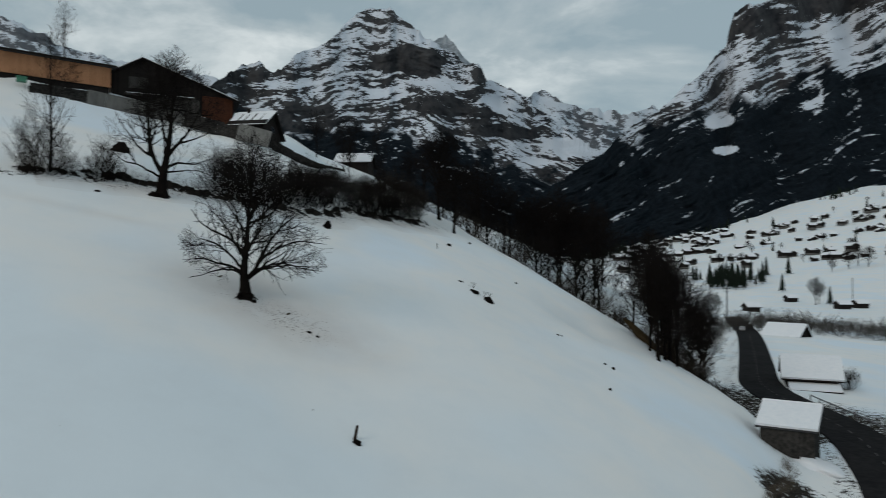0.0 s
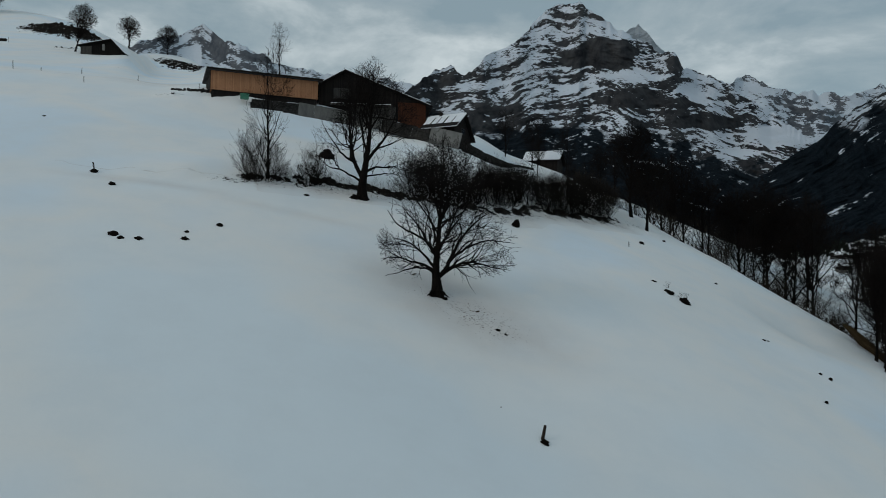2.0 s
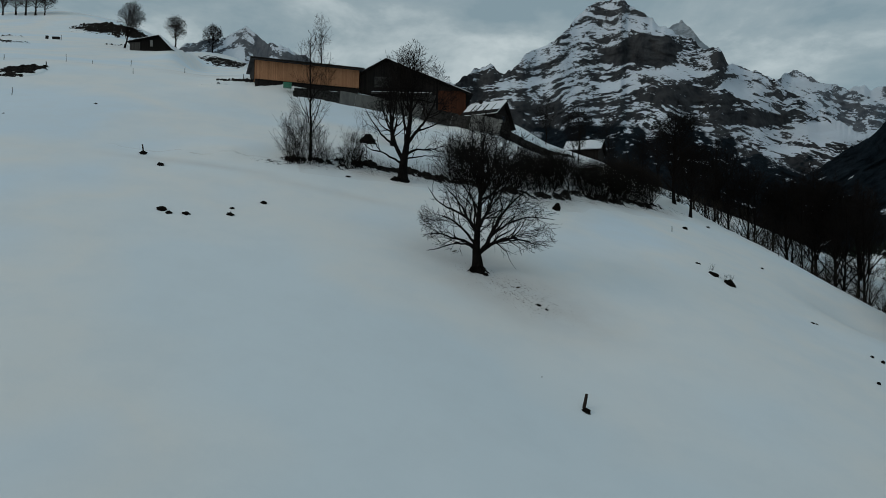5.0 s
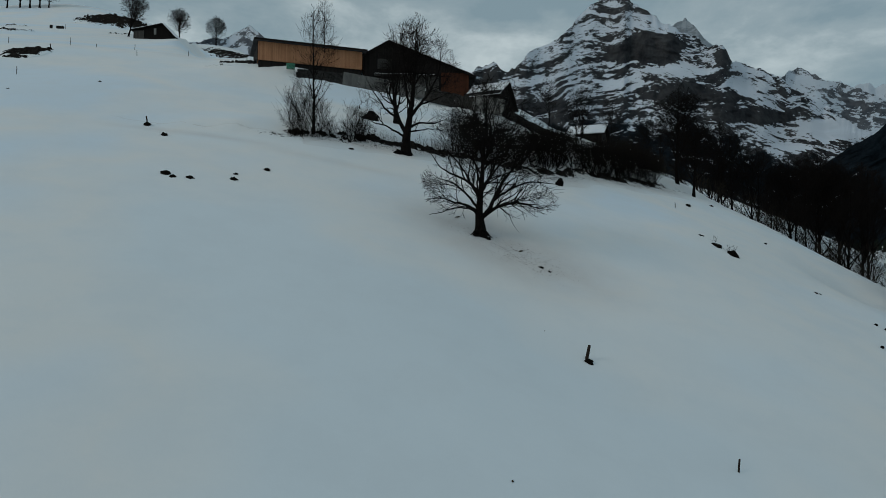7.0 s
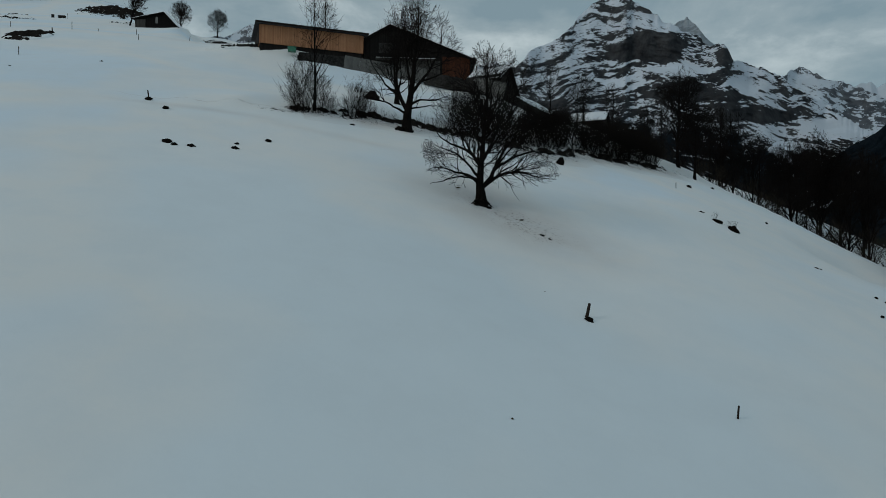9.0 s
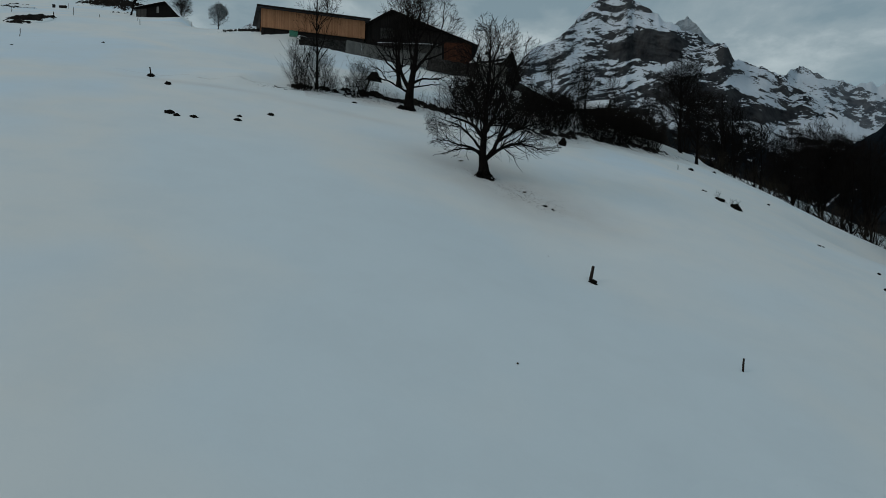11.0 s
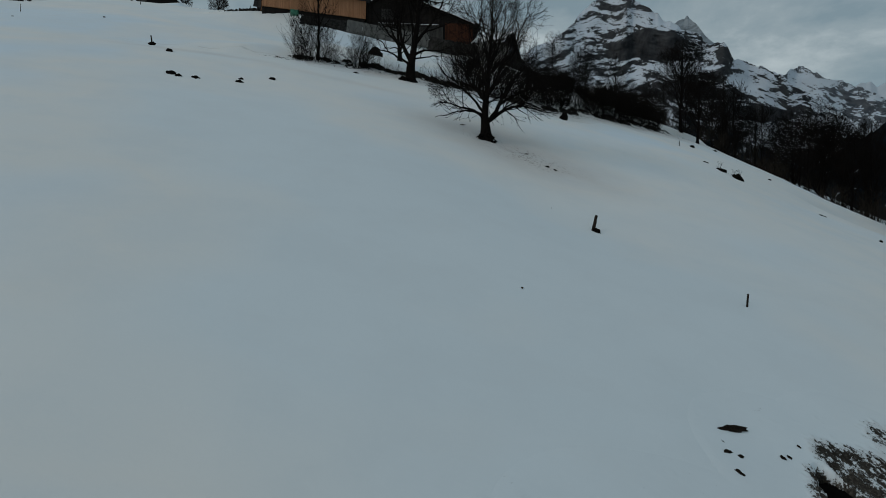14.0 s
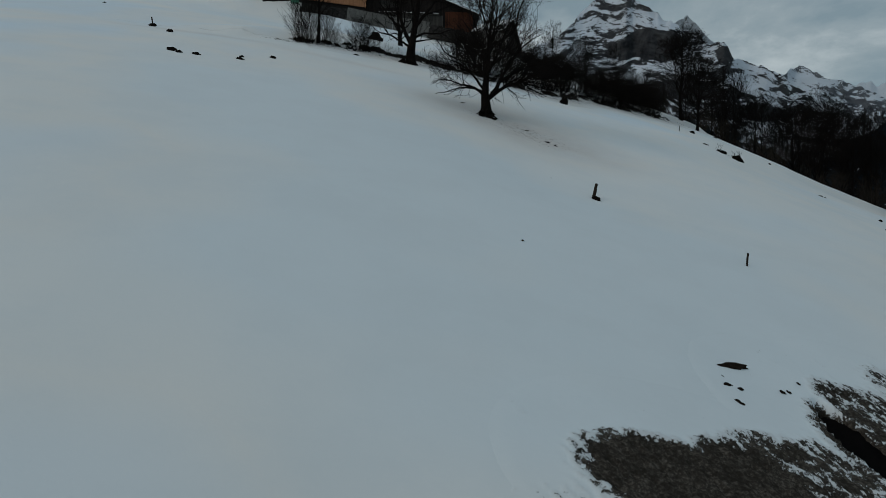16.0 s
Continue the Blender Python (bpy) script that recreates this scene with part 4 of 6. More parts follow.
def build_forked_tree():
    g = Grower(21, Crown((0.6, 0, 7.6), 5.9, 8.6, 5.2, 1.9, 6.0, 0.2), 0.0135, spread=(28, 60), per_metre=(0, 1.35, 1.8, 1.7), wobble=0.22, lift=(0, 0.05, 0.04, 0.03))
    g.limb([(0, 0, -1.1), (0.0, 0, 1.4), (0.15, 0, 2.8), (0.4, 0, 4.4), (0.7, 0.1, 6.8), (0.9, 0.1, 9.6), (1.2, 0, 12.2), (1.1, 0, 15.0)], 0.66, 0.03, bare=0.36)
    for line, r in [
        ([(0.1, 0, 2.6), (-0.9, 0.1, 4.4), (-1.3, 0.1, 6.6), (-1.0, 0.1, 9.2), (-0.8, 0.1, 12.2)], 0.30),
        ([(-0.8, 0.1, 4.2), (-2.2, -0.3, 5.2), (-3.4, -0.4, 6.8), (-4.6, -0.4, 8.6)], 0.18),
        ([(0.0, 0, 2.2), (-1.2, -0.3, 2.8), (-2.6, -0.4, 3.6), (-3.3, -0.4, 4.6), (-4.6, -0.3, 5.2)], 0.16),
        ([(-2.6, -0.4, 3.6), (-3.7, -0.6, 3.7), (-4.8, -0.7, 4.6)], 0.10),
        ([(0.3, 0, 3.2), (1.6, 0.2, 3.9), (3.3, 0.2, 3.9), (5.0, 0, 4.5)], 0.19),
        ([(0.2, 0, 2.7), (1.4, -0.3, 2.9), (3.0, -0.4, 3.1), (4.6, -0.5, 2.8)], 0.13),
        ([(0.4, 0, 4.4), (1.6, -0.2, 6.0), (2.9, -0.3, 7.8), (3.8, -0.3, 10.2), (4.0, -0.3, 12.2)], 0.24),
        ([(1.6, -0.2, 6.0), (3.2, 0.2, 6.6), (5.0, 0.4, 7.6)], 0.14),
        ([(0.6, 0, 5.8), (-0.1, 0.5, 8.0), (-0.4, 0.6, 10.8), (-0.1, 0.6, 14.0)], 0.18),
        ([(0.8, 0, 8.0), (1.9, 0.3, 10.2), (2.5, 0.3, 13.2)], 0.14),
        ([(0.4, 0, 4.0), (0.6, 1.6, 5.6), (0.6, 2.8, 8.0), (0.5, 3.4, 10.5)], 0.18),
        ([(0.4, 0, 3.8), (0.2, -1.6, 5.2), (0.3, -2.8, 7.4)], 0.16)]:
        g.limb(line, r, 0.022, bare=0.2)
    roots(g, 6, 1.5, 0.2)
    return g.meshes(0.66, 0.13, 0.03)


FORKED = build_forked_tree()
place_tree(FORKED, -3.6, 82.4, "large bare tree with forked dark trunk on a grassy bank", "trees on the bank", 1.0)
place_tree(FORKED, -5.8, 99.0, "bare tree with a dark leaning trunk behind the bank", "trees on the bank", 0.62, 140)


def build_tall_tree(seed, h, half, base, limbs, tip=0.019, low=0.13, per_metre=(0, 1.05, 1.5, 0.8), levels=4, rise=(38, 66), fine=0.036):
    """A tree of the wood: a straight stem with ascending limbs."""
    rng = np.random.default_rng(seed)
    g = Grower(seed + 1, Crown((0, 0, h * 0.55), half, h * 0.46, h * (0.55 - low), 2.0, seed * 0.37, 0.22), tip, per_metre=per_metre, levels=levels, wobble=0.14, lift=(0, 0.07, 0.06, 0.05), least=0.4)
    lean = rng.normal(0, 0.02 * h, 2)
    line = [(0, 0, -0.4), (rng.normal(0, 0.1), rng.normal(0, 0.1), h * 0.2), (lean[0] * 0.5, lean[1] * 0.5, h * 0.45), (lean[0], lean[1], h * 0.72), (lean[0] * 1.2, lean[1] * 1.2, h * 0.985)]
    g.limb(line, base, tip * 1.6, bare=0.5)
    stem = [k for k in range(len(g.nodes))]
    for k in range(limbs):
        f = low + (0.9 - low) * (k + rng.uniform(0, 0.8)) / limbs
        at = int(np.argmin([abs(g.nodes[i][2] - f * h) for i in stem]))
        az, el = 2.4 * k + rng.normal(0, 0.4), radians(rng.uniform(*rise))
        d = np.array((math.cos(az) * math.cos(el), math.sin(az) * math.cos(el), math.sin(el)))
        L = g.crown.room(g.nodes[at], d, h * 0.55) * 0.95
        if L > 0.8:
            g.branch(at, d, L, g.rad[at] * 0.55, 1)
    return g.meshes(base, 0.11, fine)


SLENDER = build_tall_tree(31, 15.0, 2.9, 0.19, 24, 0.011, 0.2, (0, 1.0, 1.5, 1.4), rise=(45, 72))
TALL_A = build_tall_tree(41, 16.0, 3.9, 0.24, 22)
TALL_B = build_tall_tree(51, 14.0, 4.4, 0.22, 20, per_metre=(0, 1.0, 1.35, 0.5))
TALL_C = build_tall_tree(61, 12.0, 3.0, 0.16, 20)
TALL_D = build_tall_tree(91, 18.0, 4.3, 0.30, 26)
TALL_E = build_tall_tree(95, 18.0, 4.8, 0.32, 36, 0.018, 0.16, (0, 1.3, 1.9, 1.3))
ROUND = build_tall_tree(71, 9.0, 3.4, 0.22, 46, 0.02, 0.16, (0, 1.4, 1.9, 1.3), rise=(25, 75))
VALLEY_A = build_tall_tree(81, 13.0, 4.6, 0.24, 24, 0.055, 0.15, (0, 0.9, 0.3, 0), 3, fine=0.07)
VALLEY_B = build_tall_tree(82, 11.0, 3.8, 0.2, 20, 0.06, 0.15, (0, 0.9, 0.3, 0), 3, fine=0.07)


def build_shrub(seed, stems, h, spread, shoots=1.0, tip=0.009, mat=None, levels=4, arch=-0.02, lean=34):
    """Many thin shoots from one stool, arching outwards and branching towards the top."""
    rng = np.random.default_rng(seed)
    g = Grower(seed, Crown((0, 0, h * 0.45), spread, h * 0.58, h * 0.5, 2.2, seed * 0.21, 0.2), tip, spread=(22, 56), per_metre=(0, 1.25 * shoots, 1.7 * shoots, 1.5), levels=levels, wobble=0.16, lift=(0, arch, 0.03, 0.03), least=0.3)
    root = g.add((0, 0, -0.4), -1, 0.05)
    for k in range(stems):
        a = 2 * math.pi * (k + rng.uniform(-0.4, 0.4)) / stems * 1.618
        out = math.sqrt(rng.uniform(0.02, 1))
        foot = g.add((math.cos(a) * out * spread * 0.32, math.sin(a) * out * spread * 0.32, -0.05), root, 0.045)
        el = radians(88 - lean * out + rng.normal(0, 4))
        d = np.array((math.cos(a) * math.cos(el), math.sin(a) * math.cos(el), math.sin(el)))
        L = g.crown.room(g.nodes[foot] + np.array((0, 0, 0.5)), d, h * 1.2) + 0.5
        g.branch(foot, d, L * rng.uniform(0.75, 1.0), rng.uniform(0.03, 0.05), 1)
    r = np.array(g.rad)
    nodes, parent = np.array(g.nodes), np.array(g.parent)
    k = np.where(parent >= 0)[0]
    v, f = tubes(nodes[parent[k]], nodes[k], np.minimum(r[parent[k]], r[k] * 1.3), r[k], 3)
    return mesh_of("shrub", v, f, mat or M_SHRUB)


SHRUBS = [build_shrub(101, 15, 7.6, 2.1, 1.0, lean=25), build_shrub(102, 22, 5.6, 3.2, 0.95), build_shrub(103, 13, 4.8, 2.5, 0.8, 0.015, M_SCRUB, levels=3), build_shrub(104, 20, 6.2, 2.8, 1.0), build_shrub(106, 13, 5.8, 2.6, 0.8, 0.015, M_SCRUB, levels=3)]
BRUSH = build_shrub(105, 18, 4.0, 2.6, 1.0, 0.014, M_BRUSH, 3)
SCRUB = [build_shrub(107, 9, 7.5, 3.4, 0.9, 0.035, M_HAZE, 3), build_shrub(108, 10, 9.0, 3.6, 0.6, 0.04, M_HAZE, 3)]
STALKS = build_shrub(110, 8, 2.6, 0.8, 0.4, 0.018, levels=2)
LITTLE = build_shrub(109, 9, 2.2, 1.1, 1.3, 0.008, levels=3)


def place_shrub(k, x, y, scale, label, group, turn=None, mat=None):
    ob = new("shrub", SHRUBS[k])
    ob.matrix_world = pose(x, y, height_at(x, y) - 0.05, 0, 0, random.uniform(0, 360) if turn is None else turn) @ Matrix.Diagonal((scale, scale, scale * random.uniform(0.9, 1.1), 1))
    return tagged(ob, label, "shrub", group)


random.seed(5)
# upright thicket at the end of the bank, with one slender tree in it
for x, y, k, s in [(-16.2, 79.9, 0, 0.85), (-15.4, 80.5, 0, 1.02), (-14.2, 81.0, 0, 0.9), (-13.2, 81.4, 0, 0.78), (-15.6, 80.0, 3, 0.55), (-12.6, 81.8, 3, 0.5), (-9.7, 82.5, 0, 0.88), (-9.0, 82.9, 0, 0.8), (-9.9, 82.4, 3, 0.6), (-8.4, 83.2, 1, 0.45)]:
    place_shrub(k, x, y, s, "bare upright thicket of thin dark shoots on the bank", "shrubs along the bank")
place_tree(SLENDER, -14.3, 81.8, "tall slender bare tree rising out of a thicket", "trees on the bank", 1.02)
# low bushes round the foot of the forked tree
for x, y, s in [(-6.6, 84.2, 0.9), (-1.8, 85.6, 1.1), (-0.6, 86.2, 1.0), (0.6, 86.6, 1.2), (-5.4, 84.8, 0.7)]:
    ob = new("shrub", LITTLE)
    ob.matrix_world = pose(x, y, height_at(x, y) - 0.05, 0, 0, random.uniform(0, 360)) @ Matrix.Scale(s, 4)
    tagged(ob, "small bare bush beside the forked tree", "shrub", "shrubs along the bank")
# hedge along the bank
for k in range(38):
    f = k / 37
    x, y = 1.8 + f * 31, 87.2 + f * 19.0 + random.uniform(-0.2, 2.2)
    if 0.56 < f < 0.62:
        continue
    place_shrub(random.choice((0, 1, 3, 1)), x + random.uniform(-0.6, 0.6), y + 0.8, random.uniform(0.7, 1.1) * (1.05 if f < 0.55 else 0.95), "dense leafless hedge shrub with dark tangled twigs on the bank", "shrubs along the bank")


# a second row of bushes behind the hedge
for k in range(16):
    f = k / 15
    place_shrub(random.choice((1, 3)), 13 + 20 * f + random.uniform(-0.8, 0.8), 99.5 + 12.5 * f + random.uniform(-1.5, 2.5), random.uniform(0.6, 0.95), "bare dark bush on the slope behind the hedge", "bushes behind the hedge")


def gully_tree(kind, tall, x, y, top, slim=1.0, lean=(0, 0), label="dark bare tree standing in the gully scrub"):
    """A tree whose crown reaches a given height above the valley datum."""
    s = (top - height_at(x, y)) / tall
    return place_tree(kind, x, y, label, "trees in the gully", s, random.uniform(0, 360), lean=lean, slim=slim / max(s, 1.0) ** 0.5)


# trees along the brow
gully_tree(TALL_E, 18, 39.2, 115.0, 56.2, 1.1)
gully_tree(TALL_E, 18, 40.2, 110.5, 50.0, 1.25, lean=(0, 7))
for x, y, top, kind, tall in [(50.5, 127, 53.0, TALL_A, 16), (53.5, 128, 52.5, TALL_C, 12), (56.5, 124, 47.5, TALL_B, 14), (58.5, 131, 49.5, TALL_A, 16), (62, 124, 46.5, TALL_E, 18), (65.5, 121, 47.5, TALL_E, 18), (68.5, 120, 45.5, TALL_E, 18),
                              (60.5, 116, 43.0, TALL_C, 12), (66, 113, 41.0, TALL_D, 18), (71, 116, 43.5, TALL_B, 14), (25.5, 125, 55.5, TALL_C, 12), (31, 124, 51.5, TALL_C, 12), (34.5, 121, 48.0, TALL_C, 12), (44.5, 121, 46.5, TALL_B, 14),
                              (47.5, 124, 45.5, TALL_C, 12), (46, 133, 50.5, TALL_A, 16), (54.5, 135, 48.0, TALL_B, 14), (64, 133, 45.0, TALL_A, 16), (70, 130, 43.0, TALL_B, 14), (76, 126, 42.0, TALL_D, 18), (49, 117, 42.5, TALL_C, 12), (53.5, 113, 40.5, TALL_C, 12),
                              (56.5, 111, 38.0, TALL_B, 14), (80, 118, 39.0, TALL_A, 16), (30, 131, 49.5, TALL_B, 14), (38, 128, 47.0, TALL_B, 14), (42, 137, 49.0, TALL_A, 16)]:
    gully_tree(kind, tall, x, y, top)
for x, y, kind, s in [(84, 118, TALL_A, 1.3), (90, 126, TALL_B, 1.3), (57.0, 78.6, TALL_A, 0.98), (59.5, 80.5, TALL_B, 1.05), (62.5, 82, TALL_B, 0.95), (66.5, 84, TALL_C, 1.0), (58.5, 82.5, TALL_C, 1.15), (69, 87, TALL_B, 0.95),
                      (61.5, 84, TALL_B, 1.1), (65.5, 88, TALL_B, 1.15), (68.5, 90.5, TALL_C, 1.15), (73, 93, TALL_B, 0.85), (54, 140, TALL_B, 1.0), (34, 138, TALL_C, 0.9),
                      (80, 132, TALL_A, 1.2), (96, 136, TALL_C, 1.2), (88, 142, TALL_B, 1.1), (82, 112, TALL_D, 0.9), (58.0, 80.2, TALL_B, 0.9), (60.5, 79.4, TALL_C, 0.9), (64.0, 85.5, TALL_B, 1.0), (67, 82, TALL_E, 0.72), (64.5, 79.5, TALL_E, 0.72), (61, 81.5, TALL_E, 0.78)]:
    place_tree(kind, x, y, "dark bare tree standing in the gully scrub", "trees in the gully", s, random.uniform(0, 360))
for k in range(150):
    f = k / 149
    d = random.uniform(0.8, 15)
    seg = f * (len(BROW) - 1)
    i = min(int(seg), len(BROW) - 2)
    p = BROW[i] + (seg - i) * (BROW[i + 1] - BROW[i])
    t = BROW[i + 1] - BROW[i]
    t = t / np.hypot(*t)
    x, y = p[0] - t[1] * d, p[1] + t[0] * d
    if along(ROAD, np.array([x]), np.array([y]))[0][0] < 6:
        continue
    place_shrub(random.choice((2, 4)), x, y, random.uniform(0.6, 1.0), "leafless scrub bush on the steep side of the gully", "scrub in the gully")
# scrub on the far spur
for k in range(60):
    x, y = random.uniform(62, 112), random.uniform(128, 178)
    if along(ROAD, np.array([x]), np.array([y]))[0][0] < 9:
        continue
    place_shrub(random.choice((2, 4)), x, y, random.uniform(0.6, 1.0), "leafless scrub bush on the steep side of the gully", "scrub in the gully")
# trees on the hill above the farm
hx, hy, hk = on_hill(-66.0, 150.6)
place_tree(ROUND, hx, hy, "tall narrow bare tree leaning over the hay barn", "trees on the hill", 1.2 * hk, 40, lean=(0, 11), slim=0.72)
for x, y, s in [(-69.0, 188, 0.95), (-47.0, 149.2, 0.68), (-99.5, 180.5, 0.8), (-102, 180.8, 1.05), (-104.6, 181, 1.1), (-107.5, 181.6, 1.0), (-111, 182, 0.95)]:
    hx, hy, hk = on_hill(x, y)
    place_tree(ROUND, hx, hy, "small round-crowned bare tree on the snowy hill", "trees on the hill", s * hk, random.uniform(0, 360))
# by the farm
for x, y, s, kind in [(-22, 136, 0.8, SLENDER), (20, 127, 0.75, TALL_C), (26, 133, 0.8, TALL_C), (30, 146, 0.8, TALL_B), (44, 150, 0.95, TALL_A), (50, 158, 0.9, TALL_B)]:
    place_tree(kind, x, y, "bare tree beside the farm buildings", "trees by the farm", s, random.uniform(0, 360))
for x, y, s in [(108.6, 95.5, 0.75), (110.1, 96.1, 0.6)]:
    place_shrub(1, x, y, s, "bare bush beside the roadside barn", "bushes by the barn")
# brushwood by the road
for x, y, s in [(48.5, 50.5, 0.28), (50.5, 51.5, 0.34), (53, 53, 0.4), (55.5, 55.5, 0.42), (57, 57.5, 0.36), (52, 50, 0.3), (46.5, 49, 0.25)]:
    ob = new("brushwood", BRUSH)
    ob.matrix_world = pose(x, y, height_at(x, y) - 0.05, 0, 0, random.uniform(0, 360)) @ Matrix.Scale(s, 4)
    tagged(ob, "low brown brushwood on the road bank", "brushwood", "brushwood by the road")


# ---------------------------------------------------------------- buildings
def gable_building(name, label, m, w, d, eave_l, eave_r, ridge_x, ridge_z, wall_mat, roof_mat, over=0.5, snow=0.18, group="", windows=(), door=None, side_mat=None, thick=0.16, category="barn", base=None):
    """A building with its gable to the front; x from 0 to w, y from 0 (front) to d."""
    ob = empty(name, m, label, category, group)
    part("wall", prism([(0, -3.0), (w, -3.0), (w, eave_r), (ridge_x, ridge_z), (0, eave_l)], 0, d), wall_mat, ob)
    if base:
        part("base", boxed(-0.04, w + 0.04, -0.04, d + 0.04, -3.0, base), M_CONCRETE, ob, "grey concrete base")
    for side, (x0, z0) in (("l", (0, eave_l)), ("r", (w, eave_r))):
        dx, dz = x0 - ridge_x, z0 - ridge_z
        L = math.hypot(dx, dz)
        ux, uz = dx / L, dz / L
        e = (x0 + ux * over, z0 + uz * over)
        nx, nz = (-uz, ux) if ux > 0 else (uz, -ux)
        o = 0.012
        roof = part("roof", prism([(ridge_x, ridge_z + o), (e[0], e[1] + o), (e[0] + nx * thick, e[1] + nz * thick), (ridge_x, ridge_z + thick / abs(ux))], -over, d + over), roof_mat, ob)
        if snow:
            lo, hi = thick + 0.004, thick + snow
            f = 0.97
            ex, ez = ridge_x + (e[0] - ridge_x) * f, ridge_z + (e[1] - ridge_z) * f
            part("snow_cover", prism([(ridge_x, ridge_z + lo / abs(ux)), (ex + nx * lo, ez + nz * lo), (ex + nx * hi, ez + nz * hi), (ridge_x, ridge_z + hi / abs(ux))], -over + 0.06, d + over - 0.06), M_CAP, roof, "settled snow on the roof")
    for k, (x0, x1, z0, z1) in enumerate(windows):
        win = part("window", boxed(x0, x1, -0.06, 0.03, z0, z1), M_GREYWOOD, ob, "wooden window frame")
        part("pane", boxed(x0 + 0.08, x1 - 0.08, -0.075, 0.0, z0 + 0.08, z1 - 0.08), M_GLASS, win)
    if door:
        x0, x1, z0, z1 = door
        part("door", boxed(x0, x1, -0.07, 0.02, z0, z1), M_GREYWOOD, ob)
    return ob


def long_barn():
    m = pose(-29.2, 114.5, 59.3, 0, 0, 18.5)
    ob = empty("barn", m, "long low barn clad in orange larch boards above a retaining wall", "barn")
    w, d = 17.2, 9.0
    part("wall", boxed(0, w, 0, d, 0.15, 3.15), M_LARCH, ob, "orange larch board cladding")
    # Shade below the cladding is put in as dark board colour.
    part("base", boxed(0.15, w - 0.15, 0.25, d - 0.2, -2.5, 0.15), M_OLDWOOD, ob, "base in dark boards that stand for shade")
    part("roof", prism([(-0.7, 3.17), (w + 0.7, 3.17), (w + 0.7, 3.4), (-0.7, 3.4)], -0.9, d + 0.6), M_ROOFMETAL, ob)
    part("fascia", boxed(-0.72, w + 0.72, -0.98, -0.9, 3.12, 3.42), M_OLDWOOD, ob)
    part("snow_cover", boxed(-0.55, w + 0.55, -0.6, d + 0.4, 3.404, 3.5, bevel=0.04), M_CAP, ob, "thin snow on the roof")
    for k in range(9):
        x = 0.05 + k * (w - 0.25) / 8
        part("batten", boxed(x, x + 0.1, -0.06, -0.002, 0.12, 3.12), M_LARCH, ob)
    # Added cover that turns the orange left end wall dark.
    part("end_cover", boxed(-0.08, -0.003, 0.0, 8.9, 0.1, 3.1), M_OLDWOOD, ob, "dark boards added over the left end wall")
    return ob


long_barn()
ob = gable_building("barn", "large dark weathered timber barn with a wide gable roof", pose(-13.0, 122.0, 57.6, 0, 0, 3), 18.4, 13.0, 4.6, 1.9, 4.5, 7.2, M_OLDWOOD, M_OLDWOOD, over=1.2, snow=0.1)
part("door", boxed(2.5, 5.5, -0.05, -0.01, 2.6, 4.4), M_GREYWOOD, ob, "closed hay door in the gable")
part("end_wall", boxed(13.6, 18.42, -0.05, 0.0, -2.0, 2.3), M_REDWOOD, ob, "reddish larch boards")
part("balcony", boxed(2.0, 12.5, -0.9, -0.02, 1.4, 1.62), M_GREYWOOD, ob, "narrow ledge with a line of snow")
part("ledge_snow", boxed(2.1, 12.4, -0.85, -0.05, 1.624, 1.72), M_CAP, ob, "line of snow")
part("bay", boxed(5.0, 13.2, -0.6, -0.004, -2.0, 1.38), M_GREYWOOD, ob)

ob = gable_building("house", "low dark timber farmhouse with a snow-covered gable roof", pose(9.9, 116.4, 52.3, 0, 0, 60), 6.6, 5.6, 2.5, 1.3, 3.4, 4.9, M_OLDWOOD, M_OLDWOOD, over=0.7, snow=0.12, category="house", windows=[(2.6, 4.0, 1.6, 2.6)])
part("chimney", boxed(3.1, 3.6, 3.9, 4.4, 4.2, 5.7, bevel=0.04), M_OLDWOOD, ob)
for y0, y1 in ((0.9, 1.0), (2.3, 2.55), (3.6, 3.75), (4.7, 4.9)):
    part("roof_seam", prism([(0.1, 2.80), (3.3, 4.98), (3.3, 5.16), (0.1, 2.98)], y0, y1), M_OLDWOOD, ob, "dark bare strip across the roof snow")
part("roof_edge", prism([(-0.55, 2.34), (0.5, 3.06), (0.5, 3.26), (-0.55, 2.54)], -0.6, 6.2), M_OLDWOOD, ob, "bare dark lower edge of the roof")
gable_building("hut", "small dark timber hut with a snowy roof on the spur", pose(34.2, 147.0, 52.5, 0, 0, 66), 6.0, 6.8, 1.9, 1.5, 3.0, 3.8, M_OLDWOOD, M_OLDWOOD, over=0.7, snow=0.2, category="hut")
sk = on_hill(-60.0, 148.0)[2]
shack = gable_building("shack", "dark timber hay barn half buried in the snowy hill", pose(-64.4 * sk, 149.3 * sk, EYE + (73.0 - EYE) * sk, 0, 0, -5) @ Matrix.Scale(sk, 4), 8.9, 3.2, 3.2, 1.7, 6.4, 4.3, M_BLACKWOOD, M_BLACKWOOD, over=0.5, snow=0.1, category="barn")
part("side_boards", boxed(0.05, 2.3, -0.07, -0.01, -2.5, 3.1), M_GREYWOOD, shack, "paler grey weathered boards")
# Light reflected in the opening is put in as off-white colour.
part("window", boxed(4.5, 5.0, -0.06, -0.01, 2.2, 3.5), M_RENDER, shack, "narrow opening in the gable, its reflected light painted pale")


